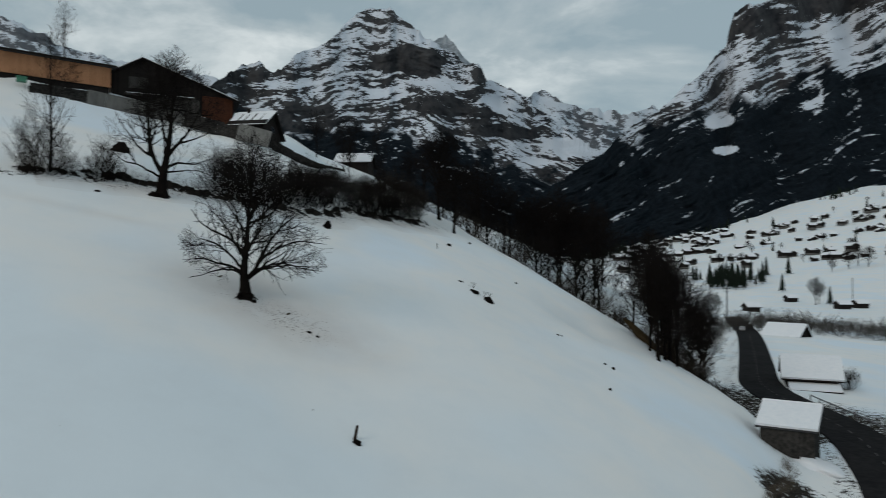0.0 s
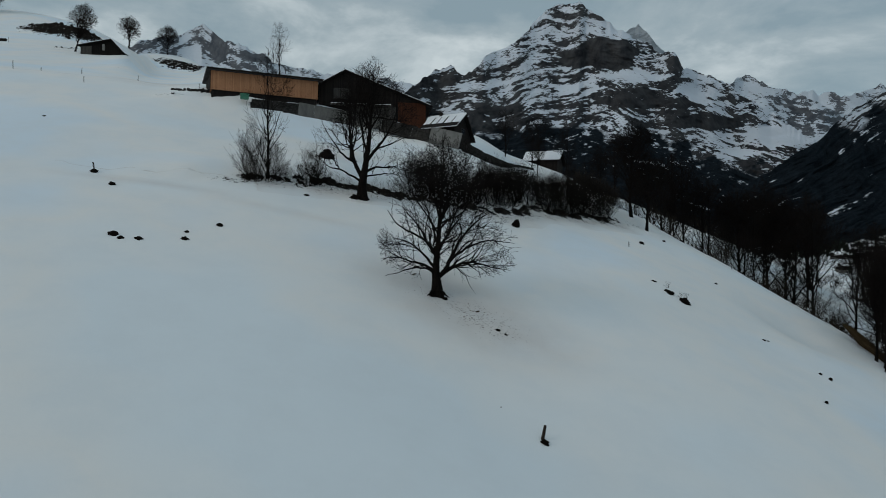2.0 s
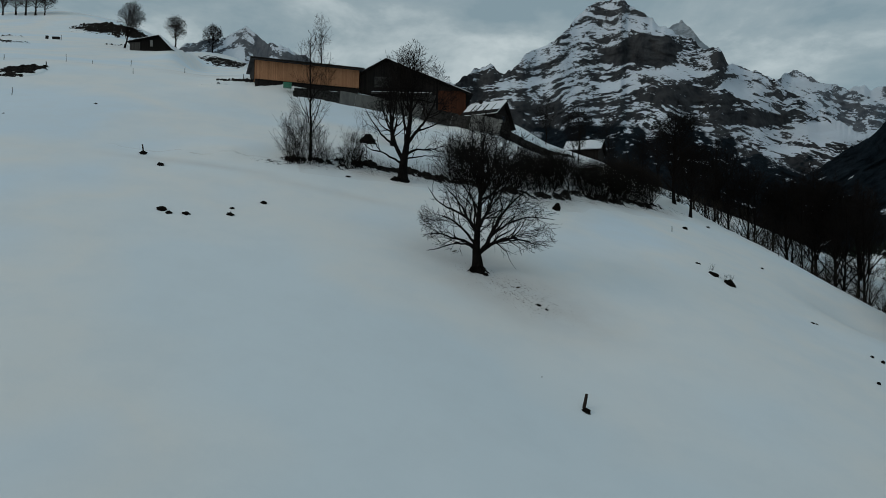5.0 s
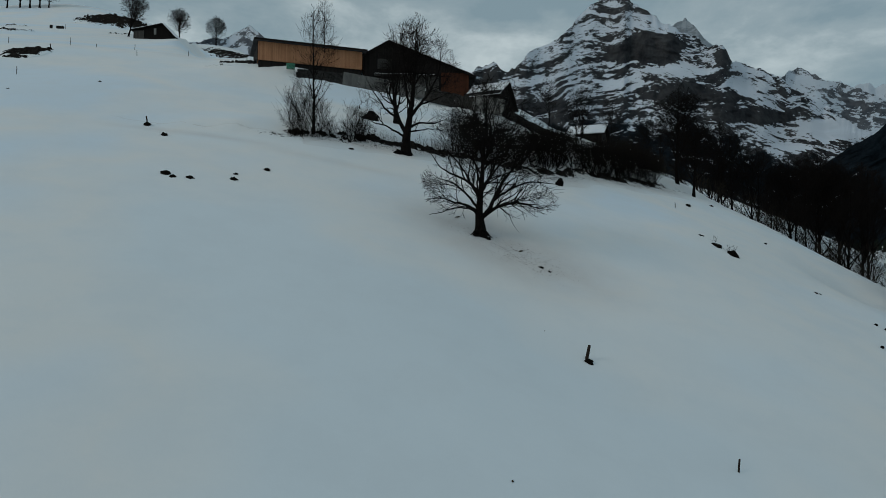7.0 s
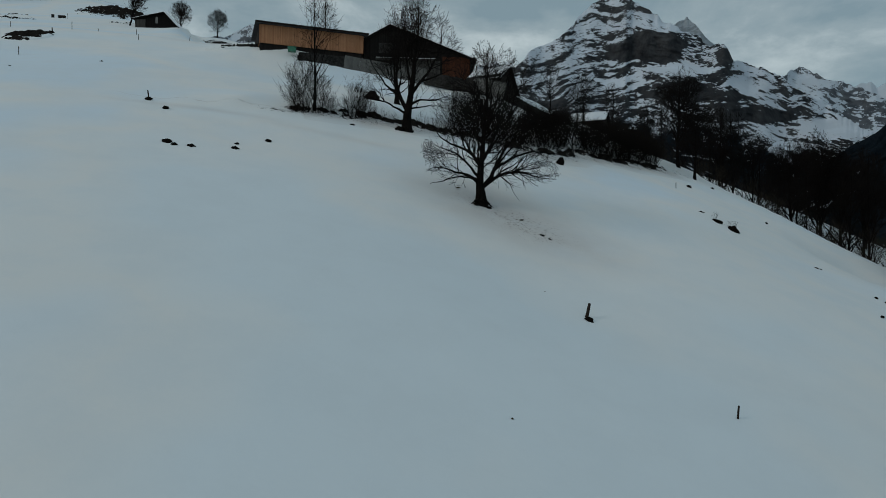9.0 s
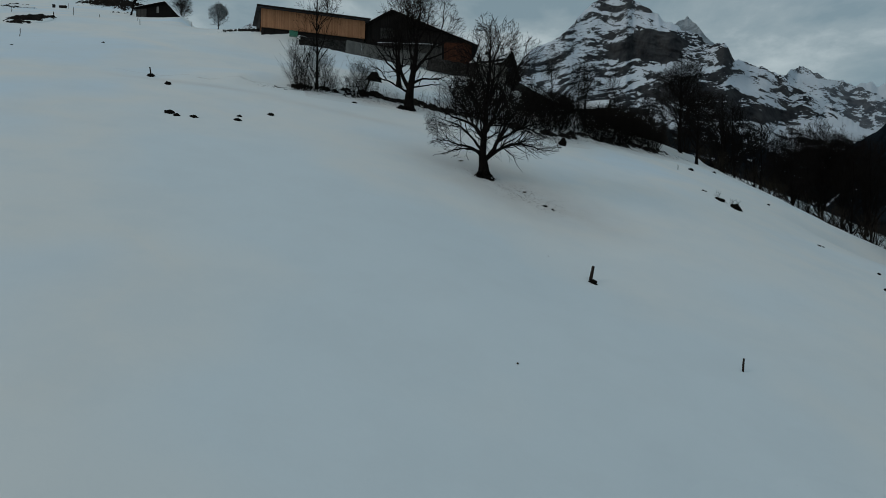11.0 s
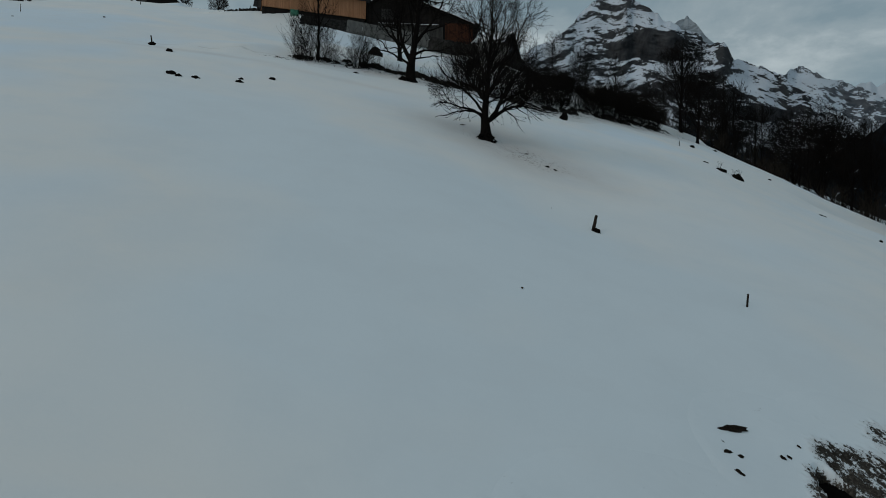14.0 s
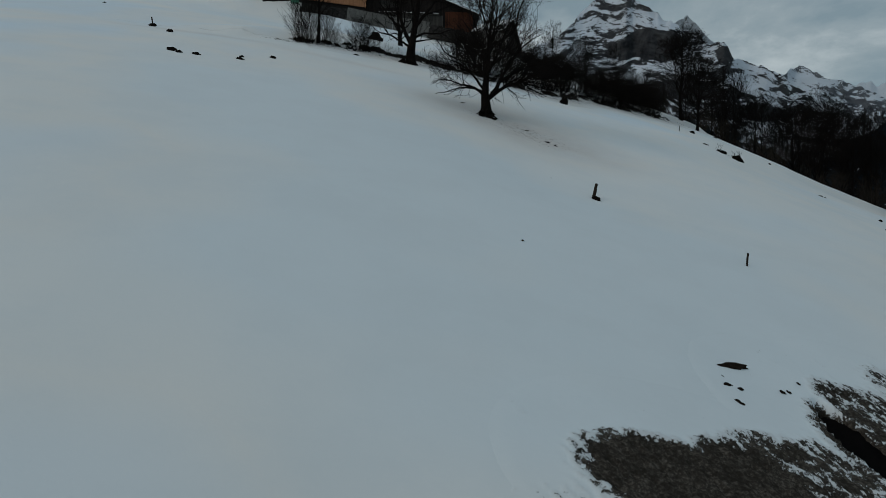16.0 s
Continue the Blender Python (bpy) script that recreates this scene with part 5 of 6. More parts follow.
def field_wall(name, label, line, h, w, mat, seed, stones=True, category="wall"):
    """A retaining wall of laid stones, or of cast concrete, that follows a line in plan."""
    ob = empty(name, Matrix.Identity(4), label, category)
    rng = random.Random(seed)
    for (x0, y0, z0), (x1, y1, z1) in zip(line[:-1], line[1:]):
        L = math.hypot(x1 - x0, y1 - y0)
        turn = math.degrees(math.atan2(y1 - y0, x1 - x0))
        tilt = -math.degrees(math.atan2(z1 - z0, L))
        m = pose(x0, y0, z0, 0, tilt, turn)
        if not stones:
            bm = boxed(0, L, 0, w, -h, 0, bevel=0.03)
            bmesh.ops.transform(bm, matrix=m, verts=bm.verts)
            part("wall_panel", bm, mat, ob)
            continue
        bm = boxed(0.05, L, 0.12, w, -h, -0.06)
        bmesh.ops.transform(bm, matrix=m, verts=bm.verts)
        part("wall_core", bm, mat, ob)
        rows = max(2, int(h / 0.45))
        for r in range(rows):
            x = rng.uniform(-0.3, 0)
            while x < L:
                s = rng.uniform(0.5, 1.1)
                bm = boxed(x + 0.02, x + s - 0.02, rng.uniform(-0.06, 0.04), 0.2, -h + r * h / rows + 0.02, -h + (r + 1) * h / rows - 0.02 + (rng.uniform(-0.06, 0.1) if r == rows - 1 else 0), bevel=0.05)
                bmesh.ops.transform(bm, matrix=m, verts=bm.verts)
                part("stone", bm, mat, ob)
                x += s
    return ob


field_wall("retaining_wall", "dark dry-stone retaining wall below the barn", [(-22.8, 114.7, 58.1), (-19.0, 115.6, 58.0), (-15.6, 116.4, 57.9)], 2.1, 0.6, M_STONE, 3)
field_wall("retaining_wall", "pale cast concrete retaining wall below the barns", [(-15.5, 116.4, 58.1), (-13.0, 117.0, 57.8), (-8.0, 117.8, 57.2), (-2.0, 118.4, 56.6)], 2.3, 0.35, M_CONCRETE, 4, False)
field_wall("retaining_wall", "dark dry-stone wall below the farmhouse", [(-1.9, 118.4, 56.2), (3.0, 116.6, 54.7), (6.4, 114.4, 53.4)], 2.2, 0.6, M_STONE, 5)
field_wall("retaining_wall", "pale stained concrete wall in front of the farmhouse", [(6.0, 114.0, 54.1), (8.4, 113.2, 53.5), (10.9, 112.4, 52.8)], 2.6, 0.35, M_RENDER, 7, False)
field_wall("field_wall", "low dark stone wall running down the spur", [(11.6, 115.4, 51.9), (15.6, 118.0, 50.6), (20.0, 122.0, 49.6), (26.0, 131.0, 50.2)], 1.5, 0.5, M_STONE, 6)


def crate(name, label, category, m, w, d, h, mat):
    ob = empty(name, m, label, category)
    part("body", boxed(0, w, 0, d, 0, h, bevel=0.05), mat, ob)
    part("lid", boxed(-0.04, w + 0.04, -0.04, d + 0.04, h + 0.004, h + 0.12, bevel=0.03), mat, ob)
    return ob


crate("storage_box", "green plastic storage box beside the barn", "box", pose(-24.4, 114.0, 57.95, 0, 0, 15), 1.3, 0.8, 0.7, M_GREEN)
hx, hy, hk = on_hill(-83.5, 154.5)
crate("water_trough", "small dark water trough on the hill", "trough", pose(hx, hy, height_at(hx, hy), 0, 0, 0), 1.9, 0.7, 0.6, M_OLDWOOD)
crate("storage_box", "small dark box beside the water trough", "box", pose(hx - 1.6, hy - 0.4, height_at(hx - 1.6, hy - 0.4), 0, 0, 0), 0.6, 0.6, 0.8, M_OLDWOOD)


# ---------------------------------------------------------------- posts, clods and litter on the slope
def post(x, y, h, r, label, lean=(0, 0), clod=0.0, group="fence posts", turn=0.0):
    ob = empty("fence_post", pose(x, y, height_at(x, y), lean[0], lean[1], turn), label, "post", group)
    zs, sides = [-0.3, 0.0, h * 0.35, h * 0.7, h - 0.02, h], 8
    verts = []
    for k, z in enumerate(zs):
        rr = r * (1.1 - 0.2 * z / h) * (0.7 if k == len(zs) - 1 else 1.0)
        for j in range(sides):
            a = 2 * math.pi * j / sides
            w = rr * (1 + 0.14 * math.sin(3 * a + x + 2 * z))
            verts.append((math.cos(a) * w + 0.02 * math.sin(z * 3 + y), math.sin(a) * w, z))
    faces = [(k * sides + j, k * sides + (j + 1) % sides, (k + 1) * sides + (j + 1) % sides, (k + 1) * sides + j) for k in range(len(zs) - 1) for j in range(sides)]
    part_mesh("shaft", mesh_of("shaft", verts, faces + [tuple(range(len(verts) - sides, len(verts)))], M_POST), ob)
    return ob


def clod(x, y, sx, sy, sz, seed, label="hollow of bare dark earth showing through the snow", name="earth_clod", group="bare earth spots", mat=None, turn=0.0):
    bm = bmesh.new()
    bmesh.ops.create_icosphere(bm, subdivisions=3, radius=1.0)
    for v in bm.verts:
        n = noise.fractal(v.co * 1.6 + Vector((seed * 3.1, seed, 0)), 0.8, 2.0, 4)
        v.co *= 1 + 0.45 * n
    e = 0.6
    zx = (height_at(x + e, y) - height_at(x - e, y)) / (2 * e)
    zy = (height_at(x, y + e) - height_at(x, y - e)) / (2 * e)
    tilt = Vector((-zx, -zy, 1)).normalized().to_track_quat("Z", "Y").to_matrix().to_4x4()
    me = bpy.data.meshes.new(name)
    bm.to_mesh(me)
    bm.free()
    me.materials.append(mat or M_BANK)
    me.polygons.foreach_set("use_smooth", np.ones(len(me.polygons), bool))
    ob = new(name, me)
    ob.matrix_world = Matrix.Translation((x, y, height_at(x, y))) @ tilt @ pose(0, 0, 0, 0, 0, turn) @ Matrix.Diagonal((sx, sy, sz, 1))
    return tagged(ob, label, "earth", group)


post(9.75, 45.3, 0.95, 0.1, "dark broken fence post leaning out of the snow", lean=(0, 14))
clod(9.85, 44.95, 0.26, 0.3, 0.2, 1.0, "dark earth heaped at the foot of the leaning post")
post(15.3, 35.4, 0.72, 0.05, "thin dark fence post standing in the snow", lean=(0, 3))
post(-31.0, 75.9, 0.9, 0.07, "dark fence post with earth at its foot", lean=(0, -8))
clod(-30.9, 75.7, 0.34, 0.3, 0.25, 2.0)
for x, y, sx, sy, sz, sd in [(-27.8, 72.4, 0.42, 0.5, 0.3, 3), (-23.0, 60.4, 0.62, 0.55, 0.3, 4), (-22.2, 59.9, 0.4, 0.3, 0.2, 5), (-20.9, 60.3, 0.42, 0.45, 0.22, 6), (-17.6, 61.8, 0.42, 0.5, 0.25, 7), (-17.9, 63.4, 0.3, 0.25, 0.15, 8),
                             (-15.8, 66.2, 0.4, 0.4, 0.2, 9), (30.9, 77.6, 0.85, 0.8, 0.4, 10), (32.1, 76.4, 0.8, 0.9, 0.5, 11), (30.2, 80.0, 0.25, 0.3, 0.12, 12), (-45.9, 96.4, 0.32, 0.4, 0.25, 13), (40.2, 74.6, 0.3, 0.3, 0.14, 14), (40.7, 74.7, 0.2, 0.2, 0.12, 41), (42.5, 91.0, 0.3, 0.25, 0.12, 42),
                             (35.5, 99.6, 0.5, 0.5, 0.25, 15), (41.4, 106.5, 0.6, 0.4, 0.25, 16), (43.3, 69.4, 0.25, 0.25, 0.15, 17), (43.9, 68.7, 0.3, 0.3, 0.2, 18), (38.9, 61.4, 0.35, 0.2, 0.15, 19), (-51.9, 85.8, 0.3, 0.3, 0.2, 43), (29.9, 79.9, 0.4, 0.3, 0.14, 44), (15.7, 90.2, 0.75, 0.6, 0.9, 20), (-4.5, 81.8, 0.8, 0.6, 0.5, 21),
                             (-9.5, 79.0, 0.5, 0.3, 0.15, 22), (4.6, 61.4, 0.4, 0.3, 0.12, 23), (3.5, 61.3, 0.4, 0.3, 0.12, 24), (8.8, 58.6, 0.3, 0.25, 0.1, 25), (9.4, 58.2, 0.18, 0.25, 0.08, 26)]:
    clod(x, y, sx * 0.72, sy * 0.7, sz * 0.85, sd)
post(-65.8, 120.2, 1.0, 0.08, "dark fence post with earth at its foot")
clod(-65.8, 120.0, 0.55, 0.4, 0.4, 71.0)


def outcrop(x, y, half, wide, turn, seed, drop, dark=1.0, label="bank of bare dark earth and rock breaking through the snow"):
    """A ragged bank where the snow has slid off: a sheet laid on the hill that bulges out of it."""
    x, y, k = on_hill(x, y)
    half, wide, drop = half * k, wide * k, drop * k
    nx, ny = int(min(half * 14, 130)), int(min(wide * 16, 90))
    A, B = np.meshgrid(np.linspace(-1, 1, nx), np.linspace(-1, 1, ny), indexing="ij")
    A, B = A.ravel(), B.ravel()
    c, s_ = math.cos(radians(turn)), math.sin(radians(turn))
    X, Y = x + A * half * 1.25 * c - B * wide * 1.25 * s_, y + A * half * 1.25 * s_ + B * wide * 1.25 * c
    q = fbm(A * half * 0.5, B * wide * 0.6, seed, 5, 0.65)
    streak = fbm(A * half * 1.6 + B * wide * 0.5, B * wide * 0.35, seed + 3, 4, 0.65)
    inside = 1 - smooth_step(0.45, 0.85, np.hypot(A, B) + 0.22 * q)
    Z = surface(X, Y) + 0.22 + drop * inside * (0.35 + 0.3 * B) + 0.22 * inside * (q + streak) - 0.9 * smooth_step(0.7, 1.0, np.hypot(A, B))
    i, j = np.meshgrid(np.arange(nx - 1), np.arange(ny - 1), indexing="ij")
    a = (i * ny + j).ravel()
    me = mesh_of("bare_bank", np.stack([X, Y, Z], 1), np.stack([a, a + ny, a + ny + 1, a + 1], 1), M_BARE, True)
    cov = np.zeros((len(X), 4), np.float32)
    cov[:, 0], cov[:, 3] = np.clip(inside * (0.62 * dark + 0.34 * streak), 0, 1), 1
    me.color_attributes.new("cover", "FLOAT_COLOR", "POINT").data.foreach_set("color", cov.ravel())
    return tagged(new("bare_bank", me), label, "bank", "bare banks on the hill")


outcrop(-76.0, 167.0, 11.0, 7.4, -26, 5, 4.2, 1.5)
outcrop(-41.8, 142.6, 8.8, 4.2, -33, 9, 0.9, 1.35)
outcrop(-66.9, 115.0, 3.5, 4.4, 8, 13, 0.7, 2.6, "deep hollow of black bare earth in the snow")
outcrop(-88.0, 146.6, 4.2, 1.3, 10, 17, 0.5, 1.1)
outcrop(-92.5, 154.0, 3.4, 1.0, 6, 21, 0.4, 1.0)
outcrop(-68.6, 152.6, 3.0, 0.9, -5, 27, 0.4, 1.0)
outcrop(-36.2, 115.4, 2.6, 0.8, 4, 31, 0.0, 0.52, "scuffed brown snow by the barn")
# low row of stones running to the barn
for k in range(11):
    f = k / 10
    clod(-37.2 + 7.6 * f, 121.6 - 4.6 * f + 0.3 * math.sin(k * 2.1), 0.35 + 0.35 * f, 0.3, 0.3 + 0.2 * f, 80 + k, "dark stone in a low row leading to the barn", "stone", "stones in the row by the barn", M_STONE, 30 * k)


def trodden_line(line, wide, seed):
    """A faint track of dirty trodden snow."""
    pts = np.concatenate([np.linspace(a, b, 40, endpoint=False) for a, b in zip(np.array(line, float)[:-1], np.array(line, float)[1:])])
    for _ in range(200):
        pts[1:-1] = (pts[:-2] + 2 * pts[1:-1] + pts[2:]) / 4
    k = np.arange(len(pts))
    pts[:, 1] += 0.5 * fbm(k * 0.06, k * 0.0, seed, 3)
    cs = np.array([-1.6, -0.9, -0.3, 0.3, 0.9, 1.6])
    X, Y = np.repeat(pts[:, 0], 6), (pts[:, 1][:, None] + cs[None] * wide).ravel()
    Z = surface(X, Y) + np.tile([-0.25, 0.02, 0.025, 0.025, 0.02, -0.25], len(pts))
    i, j = np.meshgrid(np.arange(len(pts) - 1), np.arange(5), indexing="ij")
    a = (i * 6 + j).ravel()
    me = mesh_of("trodden_line", np.stack([X, Y, Z], 1), np.stack([a, a + 6, a + 7, a + 1], 1), M_SNOW, True)
    cov = np.zeros((len(X), 4), np.float32)
    worn = np.clip(0.55 + 0.5 * fbm(X * 0.25, Y * 0.5, seed + 5, 3), 0, 1)
    cov[:, 2], cov[:, 3] = worn * np.tile([0, 0.1, 0.4, 0.4, 0.1, 0], len(pts)), 1
    cov[:, 1] = 0.25 * worn
    me.color_attributes.new("cover", "FLOAT_COLOR", "POINT").data.foreach_set("color", cov.ravel())
    return tagged(new("trodden_line", me), "faint dirty line trodden across the snow", "track", kind="structure")


trodden_line([(-78, 126.4), (-66, 127.6), (-55, 127.6), (-46, 128.6), (-38, 126.4)], 0.35, 3)
trodden_line([(-36, 78.0), (-29.6, 77.3), (-23.3, 78.4), (-18.0, 80.2)], 0.12, 7)
clod(62.6, 58.9, 3.4, 1.9, 0.8, 65, "drift of clean snow against the shed wall", "snow_drift", "", M_CAP, 37)
clod(-9.0, 95.0, 1.1, 1.0, 1.0, 29, "dark heap of brushwood and earth behind the thicket", "brush_heap", "", M_SHRUB)
clod(62.6, 86.5, 1.3, 6.0, 0.7, 28, "strip of bare brown earth along the brow", "earth_bank", "", M_OCHRE)
# stones showing where the snow has slid near the bare patch
for x, y, sx, sy, sz, sd, tn in [(9.55, 23.3, 0.52, 0.12, 0.12, 31, -14), (8.75, 21.85, 0.22, 0.12, 0.09, 33, 0), (9.15, 21.8, 0.12, 0.1, 0.08, 34, 0), (8.7, 20.9, 0.13, 0.2, 0.12, 35, 20), (8.85, 22.4, 0.06, 0.1, 0.06, 36, 0),
                                 (10.75, 22.4, 0.12, 0.1, 0.05, 37, 0), (11.0, 22.5, 0.06, 0.1, 0.05, 38, 0), (11.7, 23.3, 0.05, 0.08, 0.04, 39, 0)]:
    clod(x, y, sx * (0.6 if sd > 35 else 1), sy, sz * (0.7 if sd > 35 else 1), sd, "dark wet stone lying in the thin snow", "stone", "stones by the bare patch", M_EARTH, tn)
# stalks and faint marks on the slope
for x, y, sc in [(31.3, 79.2, 0.42), (32.4, 77.0, 0.5), (32.0, 77.3, 0.4)]:
    ob = new("grass_tuft", STALKS)
    ob.matrix_world = pose(x, y, height_at(x, y) - 0.03, 0, 0, x * 40) @ Matrix.Scale(sc, 4)
    tagged(ob, "few dry brown stalks poking through the snow", "plant", "stalks in the snow")
for x, y, sx, sy, sd in [(12.4, 53.6, 0.28, 0.06, 51), (12.8, 53.1, 0.1, 0.05, 52), (7.5, 48.0, 0.12, 0.05, 53), (17.5, 34.0, 0.2, 0.05, 54), (16.9, 36.0, 0.12, 0.04, 55), (3.5, 30.5, 0.05, 0.05, 56), (7.4, 60.9, 0.3, 0.1, 57), (2.0, 64.5, 0.35, 0.08, 58)]:
    clod(x, y, sx, sy, 0.03, sd, "faint dirty streak on the snow", "dirt_streak", "dirt streaks", M_OCHRE, 20)
# electric fence on the upper meadow
for x, y, h in [(-59.5, 100.2, 1.1), (-66.1, 127.2, 1.4), (-55.8, 130.2, 1.1), (-51.7, 121.5, 1.0), (-45.9, 130.0, 1.0), (-62.0, 128.5, 0.5), (-33.1, 122.5, 0.8), (-75.8, 125.0, 1.0), (-101.2, 192.0, 1.5), (32.1, 95.0, 0.7), (52.4, 107.0, 0.8)]:
    post(x, y, h, 0.045, "thin grey fence stake in the upper meadow", group="fence stakes on the meadow")


# ---------------------------------------------------------------- road side and valley
gable_building("shed", "small grey stone-walled shed with thick snow on its roof", pose(62.3, 58.9, 12.2, 0, 0, 37), 4.6, 5.4, 2.2, 3.3, 4.0, 3.9, M_STONE, M_ROOFMETAL, over=0.45, snow=0.3, category="shed")
ob = gable_building("barn", "roadside timber barn with a broad snow-covered roof", pose(104.9, 93.9, 10.2, 0, 0, 48), 9.5, 8.2, 2.6, 2.6, 4.7, 5.6, M_OLDWOOD, M_OLDWOOD, over=0.9, snow=0.4)
part("lean_to_roof", prism([(-3.6, 0.7), (-0.02, 1.4), (-0.02, 1.55), (-3.6, 0.85)], -0.3, 8.0), M_OLDWOOD, ob)
part("lean_to_snow", prism([(-3.5, 0.88), (-0.02, 1.56), (-0.02, 1.85), (-3.5, 1.15)], -0.2, 7.9), M_CAP, ob, "settled snow on the lean-to")
part("lean_to_wall", boxed(-3.2, -0.02, 0.0, 7.7, -3.0, 0.68), M_OLDWOOD, ob)
gable_building("barn", "timber barn with snow-covered roof beyond the road", pose(178, 174.2, 7.0, 0, 0, 24), 8.6, 10.5, 4.0, 4.0, 5.0, 7.2, M_OLDWOOD, M_OLDWOOD, over=1.0, snow=0.4)


def guard_rail(offset, k0, k1):
    ob = empty("guard_rail", Matrix.Identity(4), "low grey steel guard rail along the road", "guard rail")
    sel = range(k0, k1)
    side = road_pts[:, :2] + road_nrm * offset
    A, B = [], []
    for k in sel:
        A.append((*side[k], road_pts[k, 2] + 0.85))
        B.append((*side[k + 1], road_pts[k + 1, 2] + 0.85))
        if k % 2 == 0:
            part("post", boxed(side[k, 0] - 0.06, side[k, 0] + 0.06, side[k, 1] - 0.06, side[k, 1] + 0.06, road_pts[k, 2] - 0.6, road_pts[k, 2] + 0.95), M_STEEL, ob)
    v, f = tubes(np.array(A), np.array(B), np.full(len(A), 0.1), np.full(len(A), 0.1), 6)
    part_mesh("beam", mesh_of("beam", v, f, M_STEEL), ob)


guard_rail(4.2, 60, 100)


def dashes():
    verts, faces = [], []
    for k in range(14, 100, 2):
        p, q = road_pts[k], road_pts[k] + 0.75 * (road_pts[k + 1] - road_pts[k])
        n = road_nrm[k] * 0.07
        b = len(verts)
        for r in (p, q):
            for s in (-1, 1):
                verts.append((r[0] + s * n[0], r[1] + s * n[1], r[2] + 0.28 + 0.066))
        faces.append((b, b + 2, b + 3, b + 1))
    tagged(new("lane_marking", mesh_of("lane_marking", verts, faces, M_PAINT)), "worn pale centre line on the road", "marking", kind="structure")


dashes()


def car(m):
    ob = empty("car", m, "small silver car with pale headlights on the road", "car")
    bm = prism([(-2.1, 0.35), (2.1, 0.35), (2.15, 0.75), (1.2, 0.92), (0.6, 1.42), (-1.2, 1.45), (-2.0, 0.95), (-2.15, 0.7)], -0.85, 0.85)
    bmesh.ops.bevel(bm, geom=list(bm.edges), offset=0.06, segments=2, affect="EDGES")
    part("body", bm, M_CARPAINT, ob)
    part("windscreen", prism([(1.16, 0.95), (0.64, 1.38), (0.6, 1.36), (1.1, 0.93)], -0.72, 0.72), M_GLASS, ob)
    for y in (-0.86, 0.82):
        part("side_window", prism([(0.5, 0.95), (0.35, 1.36), (-1.1, 1.38), (-1.6, 0.97)], y, y + 0.04), M_GLASS, ob)
    for x in (-1.35, 1.35):
        for y in (-0.8, 0.8):
            bm = bmesh.new()
            bmesh.ops.create_cone(bm, cap_ends=True, segments=16, radius1=0.33, radius2=0.33, depth=0.22, matrix=pose(x, y, 0.33, 90, 0, 0))
            wheel = part("wheel", bm, M_RUBBER, ob)
            bm = bmesh.new()
            bmesh.ops.create_cone(bm, cap_ends=True, segments=12, radius1=0.2, radius2=0.2, depth=0.24, matrix=pose(x, y, 0.33, 90, 0, 0))
            part("rim", bm, M_STEEL, wheel)
    for y in (-0.62, 0.62):
        part("headlight", boxed(2.08, 2.17, y - 0.16, y + 0.16, 0.62, 0.78, bevel=0.02), M_LAMP, ob)
    return ob


k_car = 12
d_car = road_pts[k_car + 1] - road_pts[k_car]
car(Matrix.Translation((road_pts[k_car, 0] + 1.4 * -road_nrm[k_car, 0], road_pts[k_car, 1] + 1.4 * -road_nrm[k_car, 1], road_pts[k_car, 2] + 0.32)) @ pose(0, 0, 0, 0, 0, math.degrees(math.atan2(d_car[1], d_car[0]))))


def conifer_mesh(seed, h, w):
    """A spruce: drooping whorls of ragged boughs round a stem."""
    rng = np.random.default_rng(seed)
    verts, faces = [], []
    layers = 11
    for k in range(layers):
        z = h * (0.08 + 0.86 * k / layers)
        r = w * (1 - k / layers) ** 0.85 + 0.12
        n = 11
        ph = rng.uniform(0, 6.28)
        b = len(verts)
        verts.append((0, 0, z + h * 0.12))
        for j in range(2 * n):
            a = ph + j * math.pi / n
            rr = r * (rng.uniform(0.85, 1.15) if j % 2 == 0 else rng.uniform(0.45, 0.62))
            verts.append((math.cos(a) * rr, math.sin(a) * rr, z - (h * 0.03 if j % 2 == 0 else -h * 0.015)))
        for j in range(2 * n):
            faces.append((b, b + 1 + j, b + 1 + (j + 1) % (2 * n)))
    v, f = tubes(np.array([(0, 0, -1.0)]), np.array([(0, 0, h * 0.95)]), np.array([w * 0.09]), np.array([0.03]), 6)
    return [("trunk", mesh_of("trunk", v, f, M_BARK)), ("crown", mesh_of("crown", verts, faces, M_NEEDLE))]


SPRUCE = conifer_mesh(3, 16, 3.4)


def valley_xy(u, d):
    """Plan of a point d ahead and u * d sideways, seen along the valley."""
    return d * (0.327 + u * 0.945), d * (0.945 - u * 0.327)


# bare trees along the valley stream, behind the roadside barns
random.seed(9)
for k in range(74):
    u = 0.385 + 0.28 * k / 73 + random.uniform(-0.004, 0.004)
    x, y = valley_xy(u, random.uniform(245, 275))
    ob = new("shrub", random.choice(SCRUB))
    ob.matrix_world = pose(x, y, height_at(x, y) - 0.2, 0, 0, random.uniform(0, 360)) @ Matrix.Scale(random.uniform(0.8, 1.15), 4)
    tagged(ob, "leafless streamside scrub on the valley floor, greyed by painted haze", "shrub", "scrub along the stream")
for u, d, s in [(0.525, 520, 1.6), (0.53, 530, 1.3), (0.60, 800, 2.0), (0.572, 800, 1.8), (0.585, 820, 2.1), (0.548, 780, 1.4), (0.635, 840, 2.0)]:
    x, y = valley_xy(u, d)
    place_tree(VALLEY_A, x, y, "bare rounded tree on the snowy valley floor", "trees on the valley floor", s, random.uniform(0, 360))
grove = [(0.545, 520, 0.9), (0.487, 800, 1.4), (0.478, 640, 1.1)] + [(random.gauss(0.405, 0.02), random.uniform(680, 800), random.uniform(0.7, 1.5)) for _ in range(56)]
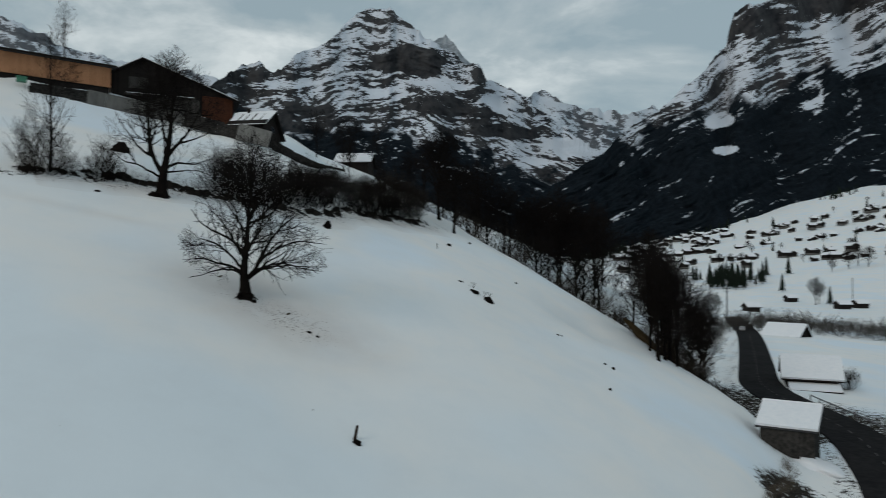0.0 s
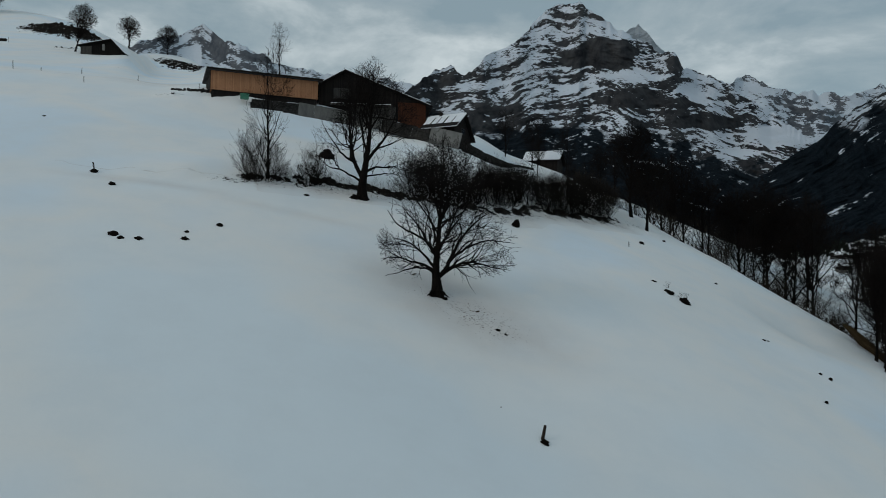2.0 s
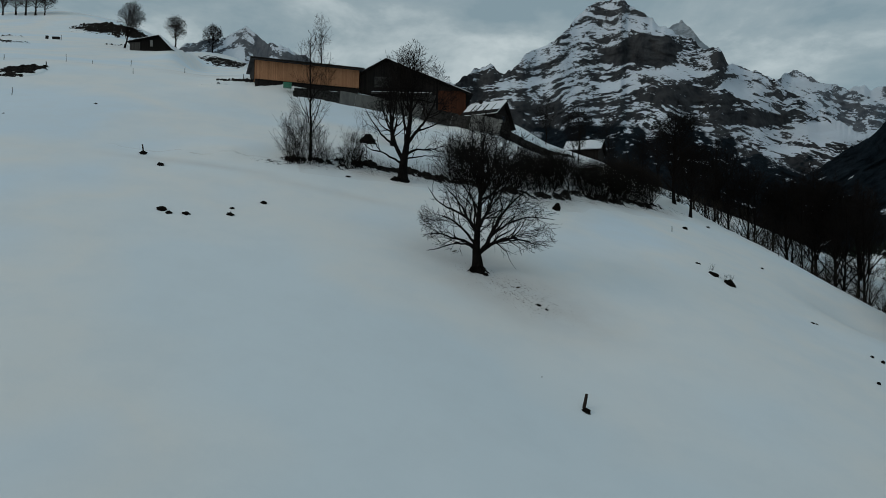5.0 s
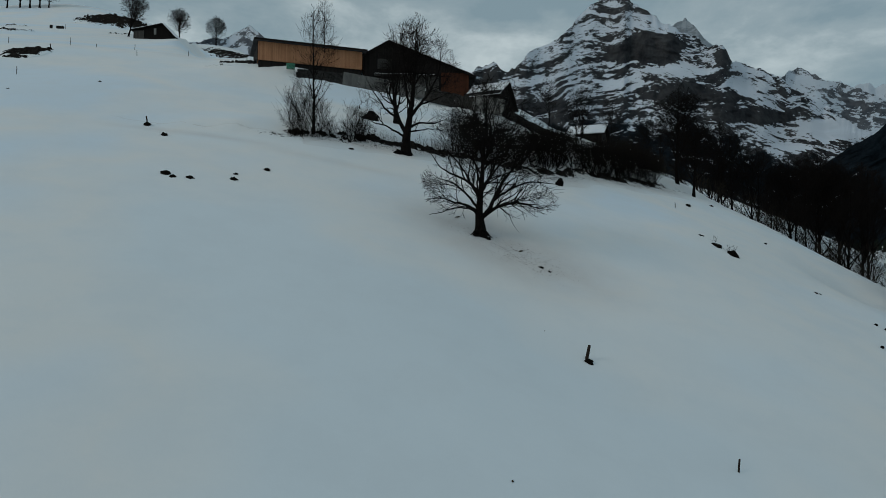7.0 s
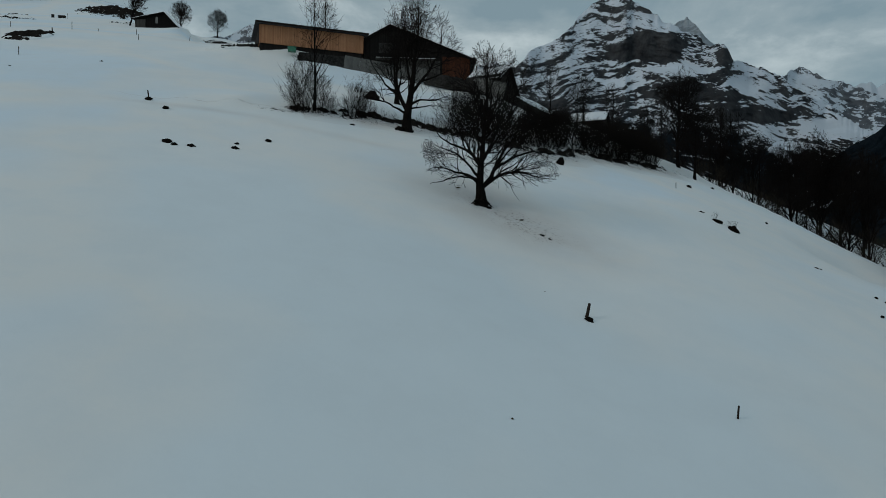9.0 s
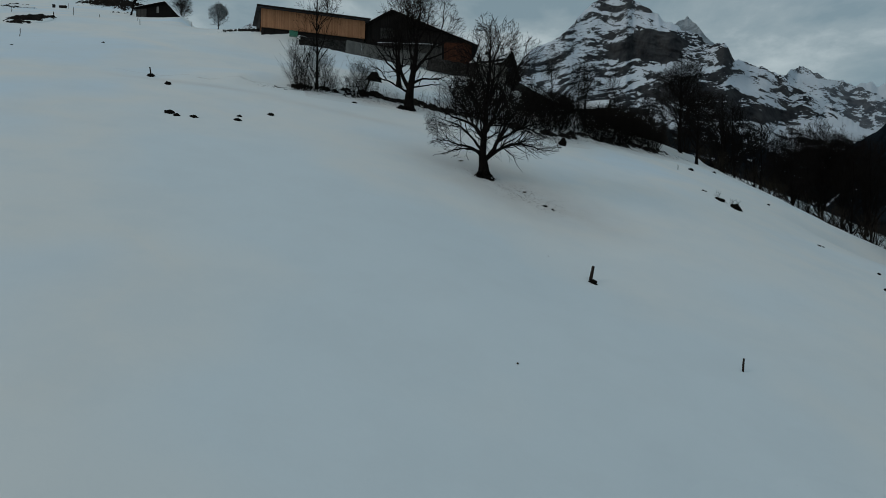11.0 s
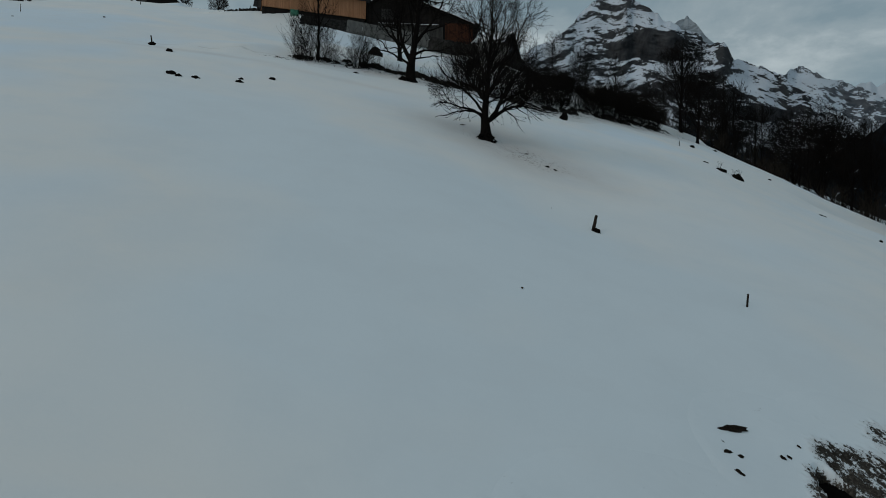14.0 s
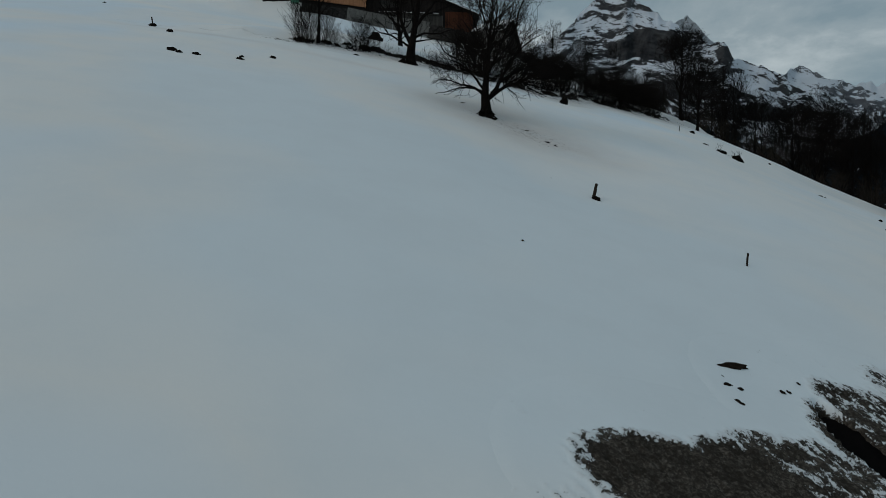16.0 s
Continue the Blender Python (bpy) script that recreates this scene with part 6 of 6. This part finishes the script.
for u, d, s in grove:
    x, y = valley_xy(u, d)
    place_tree(SPRUCE, x, y, "dark spruce on the snowy valley floor", "spruces in the valley", s, random.uniform(0, 360), name="spruce")

for k in range(60):
    u, d = random.uniform(0.24, 0.65), random.uniform(930, 1620)
    x, y = valley_xy(u, d)
    place_tree(random.choice((VALLEY_A, VALLEY_B, SPRUCE)), x, y, "dark tree between the village houses", "trees in the village", random.uniform(0.9, 1.5), random.uniform(0, 360))
# the village
HOUSE = gable_building("chalet", "dark timber chalet with a snow-covered roof in the village", pose(0, 0, -500), 13, 11, 6.0, 6.0, 6.5, 9.5, M_OLDWOOD, M_OLDWOOD, over=1.6, snow=0.6, category="chalet", group="village houses", windows=[(2, 3.4, 3.4, 4.8), (5.8, 7.2, 3.4, 4.8), (9.6, 11, 3.4, 4.8)], base=0.8)
first = True
for k in range(170):
    row = k % 5
    u = random.uniform(0.25, 0.66) if row else random.uniform(0.24, 0.42)
    d = (1480, 1290, 1130, 960, 1390)[row] * random.uniform(0.982, 1.018) + (0.66 - u) * 300
    if row == 3 and random.random() < 0.45:
        d *= 0.92
    x, y = valley_xy(u, d)
    m = pose(x, y, height_at(x, y) + 0.8, 0, 0, random.choice((0, 90, 45, -30, 70)) + random.uniform(-12, 12)) @ Matrix.Scale(random.uniform(0.85, 1.2), 4)
    if first:
        HOUSE.matrix_world = m
        first = False
    else:
        copy_thing(HOUSE, m @ Matrix.Identity(4))
for u, d in [(0.447, 420), (0.50, 560), (0.575, 470), (0.60, 480), (0.53, 930)]:
    x, y = valley_xy(u, d)
    gable_building("hay_hut", "dark hay hut with snow on its roof on the valley floor", pose(x, y, height_at(x, y), 0, 0, 70), 9, 7, 3.0, 3.0, 4.5, 5.2, M_OLDWOOD, M_OLDWOOD, over=0.9, snow=0.5, category="hut", group="hay huts")


def mast(x, y, h, label):
    ob = empty("mast", pose(x, y, height_at(x, y)), label, "mast", "masts in the valley")
    part("pole", boxed(-0.25, 0.25, -0.25, 0.25, -0.5, h, bevel=0.08), M_STEEL, ob)
    for z in (h * 0.86, h * 0.95):
        part("crossarm", boxed(-1.7, 1.7, -0.1, 0.1, z, z + 0.25), M_STEEL, ob)


mast(*valley_xy(0.400, 330), 15, "grey power-line mast with two crossarms on the snow")
mast(*valley_xy(0.577, 560), 17, "grey power-line mast with two crossarms on the snow")


def far_forest():
    """Spruces on the lower flanks, too many to count."""
    rng = np.random.default_rng(77)
    V, F = [], []
    n = 0
    for k in range(2600):
        u = rng.uniform(-0.02, 0.72)
        d = rng.uniform(1350, 1950) if u > 0.2 else rng.uniform(420, 1500)
        gap = noise.noise(Vector((u * 9, d * 0.004, 5.0)))
        edge = 1500 + (0.66 - u) * 300 if u > 0.26 else 420 + 2500 * max(0, u - 0.2)
        if d < edge or gap < -0.12:
            continue
        x, y = valley_xy(u, d)
        h = rng.uniform(13, 24)
        w = h * 0.17
        z = height_at(x, y) - 1
        b = len(V)
        for j in range(3):
            zz = z + h * (0.05 + 0.3 * j)
            top = z + h * (0.55 + 0.225 * j)
            r = w * (1 - 0.27 * j)
            b = len(V)
            V.append((x, y, top))
            ph = rng.uniform(0, 6)
            for i in range(6):
                a = ph + i * math.pi / 3
                rr = r * rng.uniform(0.8, 1.15)
                V.append((x + math.cos(a) * rr, y + math.sin(a) * rr, zz))
            for i in range(6):
                F.append((b, b + 1 + i, b + 1 + (i + 1) % 6))
    tagged(new("spruce_forest", mesh_of("spruce_forest", V, F, M_NEEDLE)), "dark spruce forest at the foot of the mountain", "forest", kind="stuff")


far_forest()


# Near-black sheet laid just below the rim fills the ditch.
def stream_channel():
    line = np.concatenate([np.linspace(a, b, 4, endpoint=False) for a, b in zip(STREAM[:-1], STREAM[1:])])
    t = np.gradient(line, axis=0)
    t /= np.linalg.norm(t, axis=1, keepdims=True)
    nrm = np.stack([-t[:, 1], t[:, 0]], 1)
    verts, faces = [], []
    for k, p in enumerate(line):
        z = min(height_at(*p), height_at(*(p + nrm[k] * 0.4)), height_at(*(p - nrm[k] * 0.4))) - 0.2
        for c in (-1, -0.5, 0, 0.5, 1):
            w = 0.85 * (1 + 0.25 * noise.noise(Vector((k * 0.7, c * 3, 0))))
            verts.append((p[0] + nrm[k, 0] * c * w, p[1] + nrm[k, 1] * c * w, z - 0.15 * (1 - abs(c))))
    for k in range(len(line) - 1):
        for j in range(4):
            a = k * 5 + j
            faces.append((a, a + 1, a + 6, a + 5))
    tagged(new("stream_channel", mesh_of("stream_channel", verts, faces, M_DITCH, True)), "near-black channel of a small stream", "stream", kind="structure")


stream_channel()
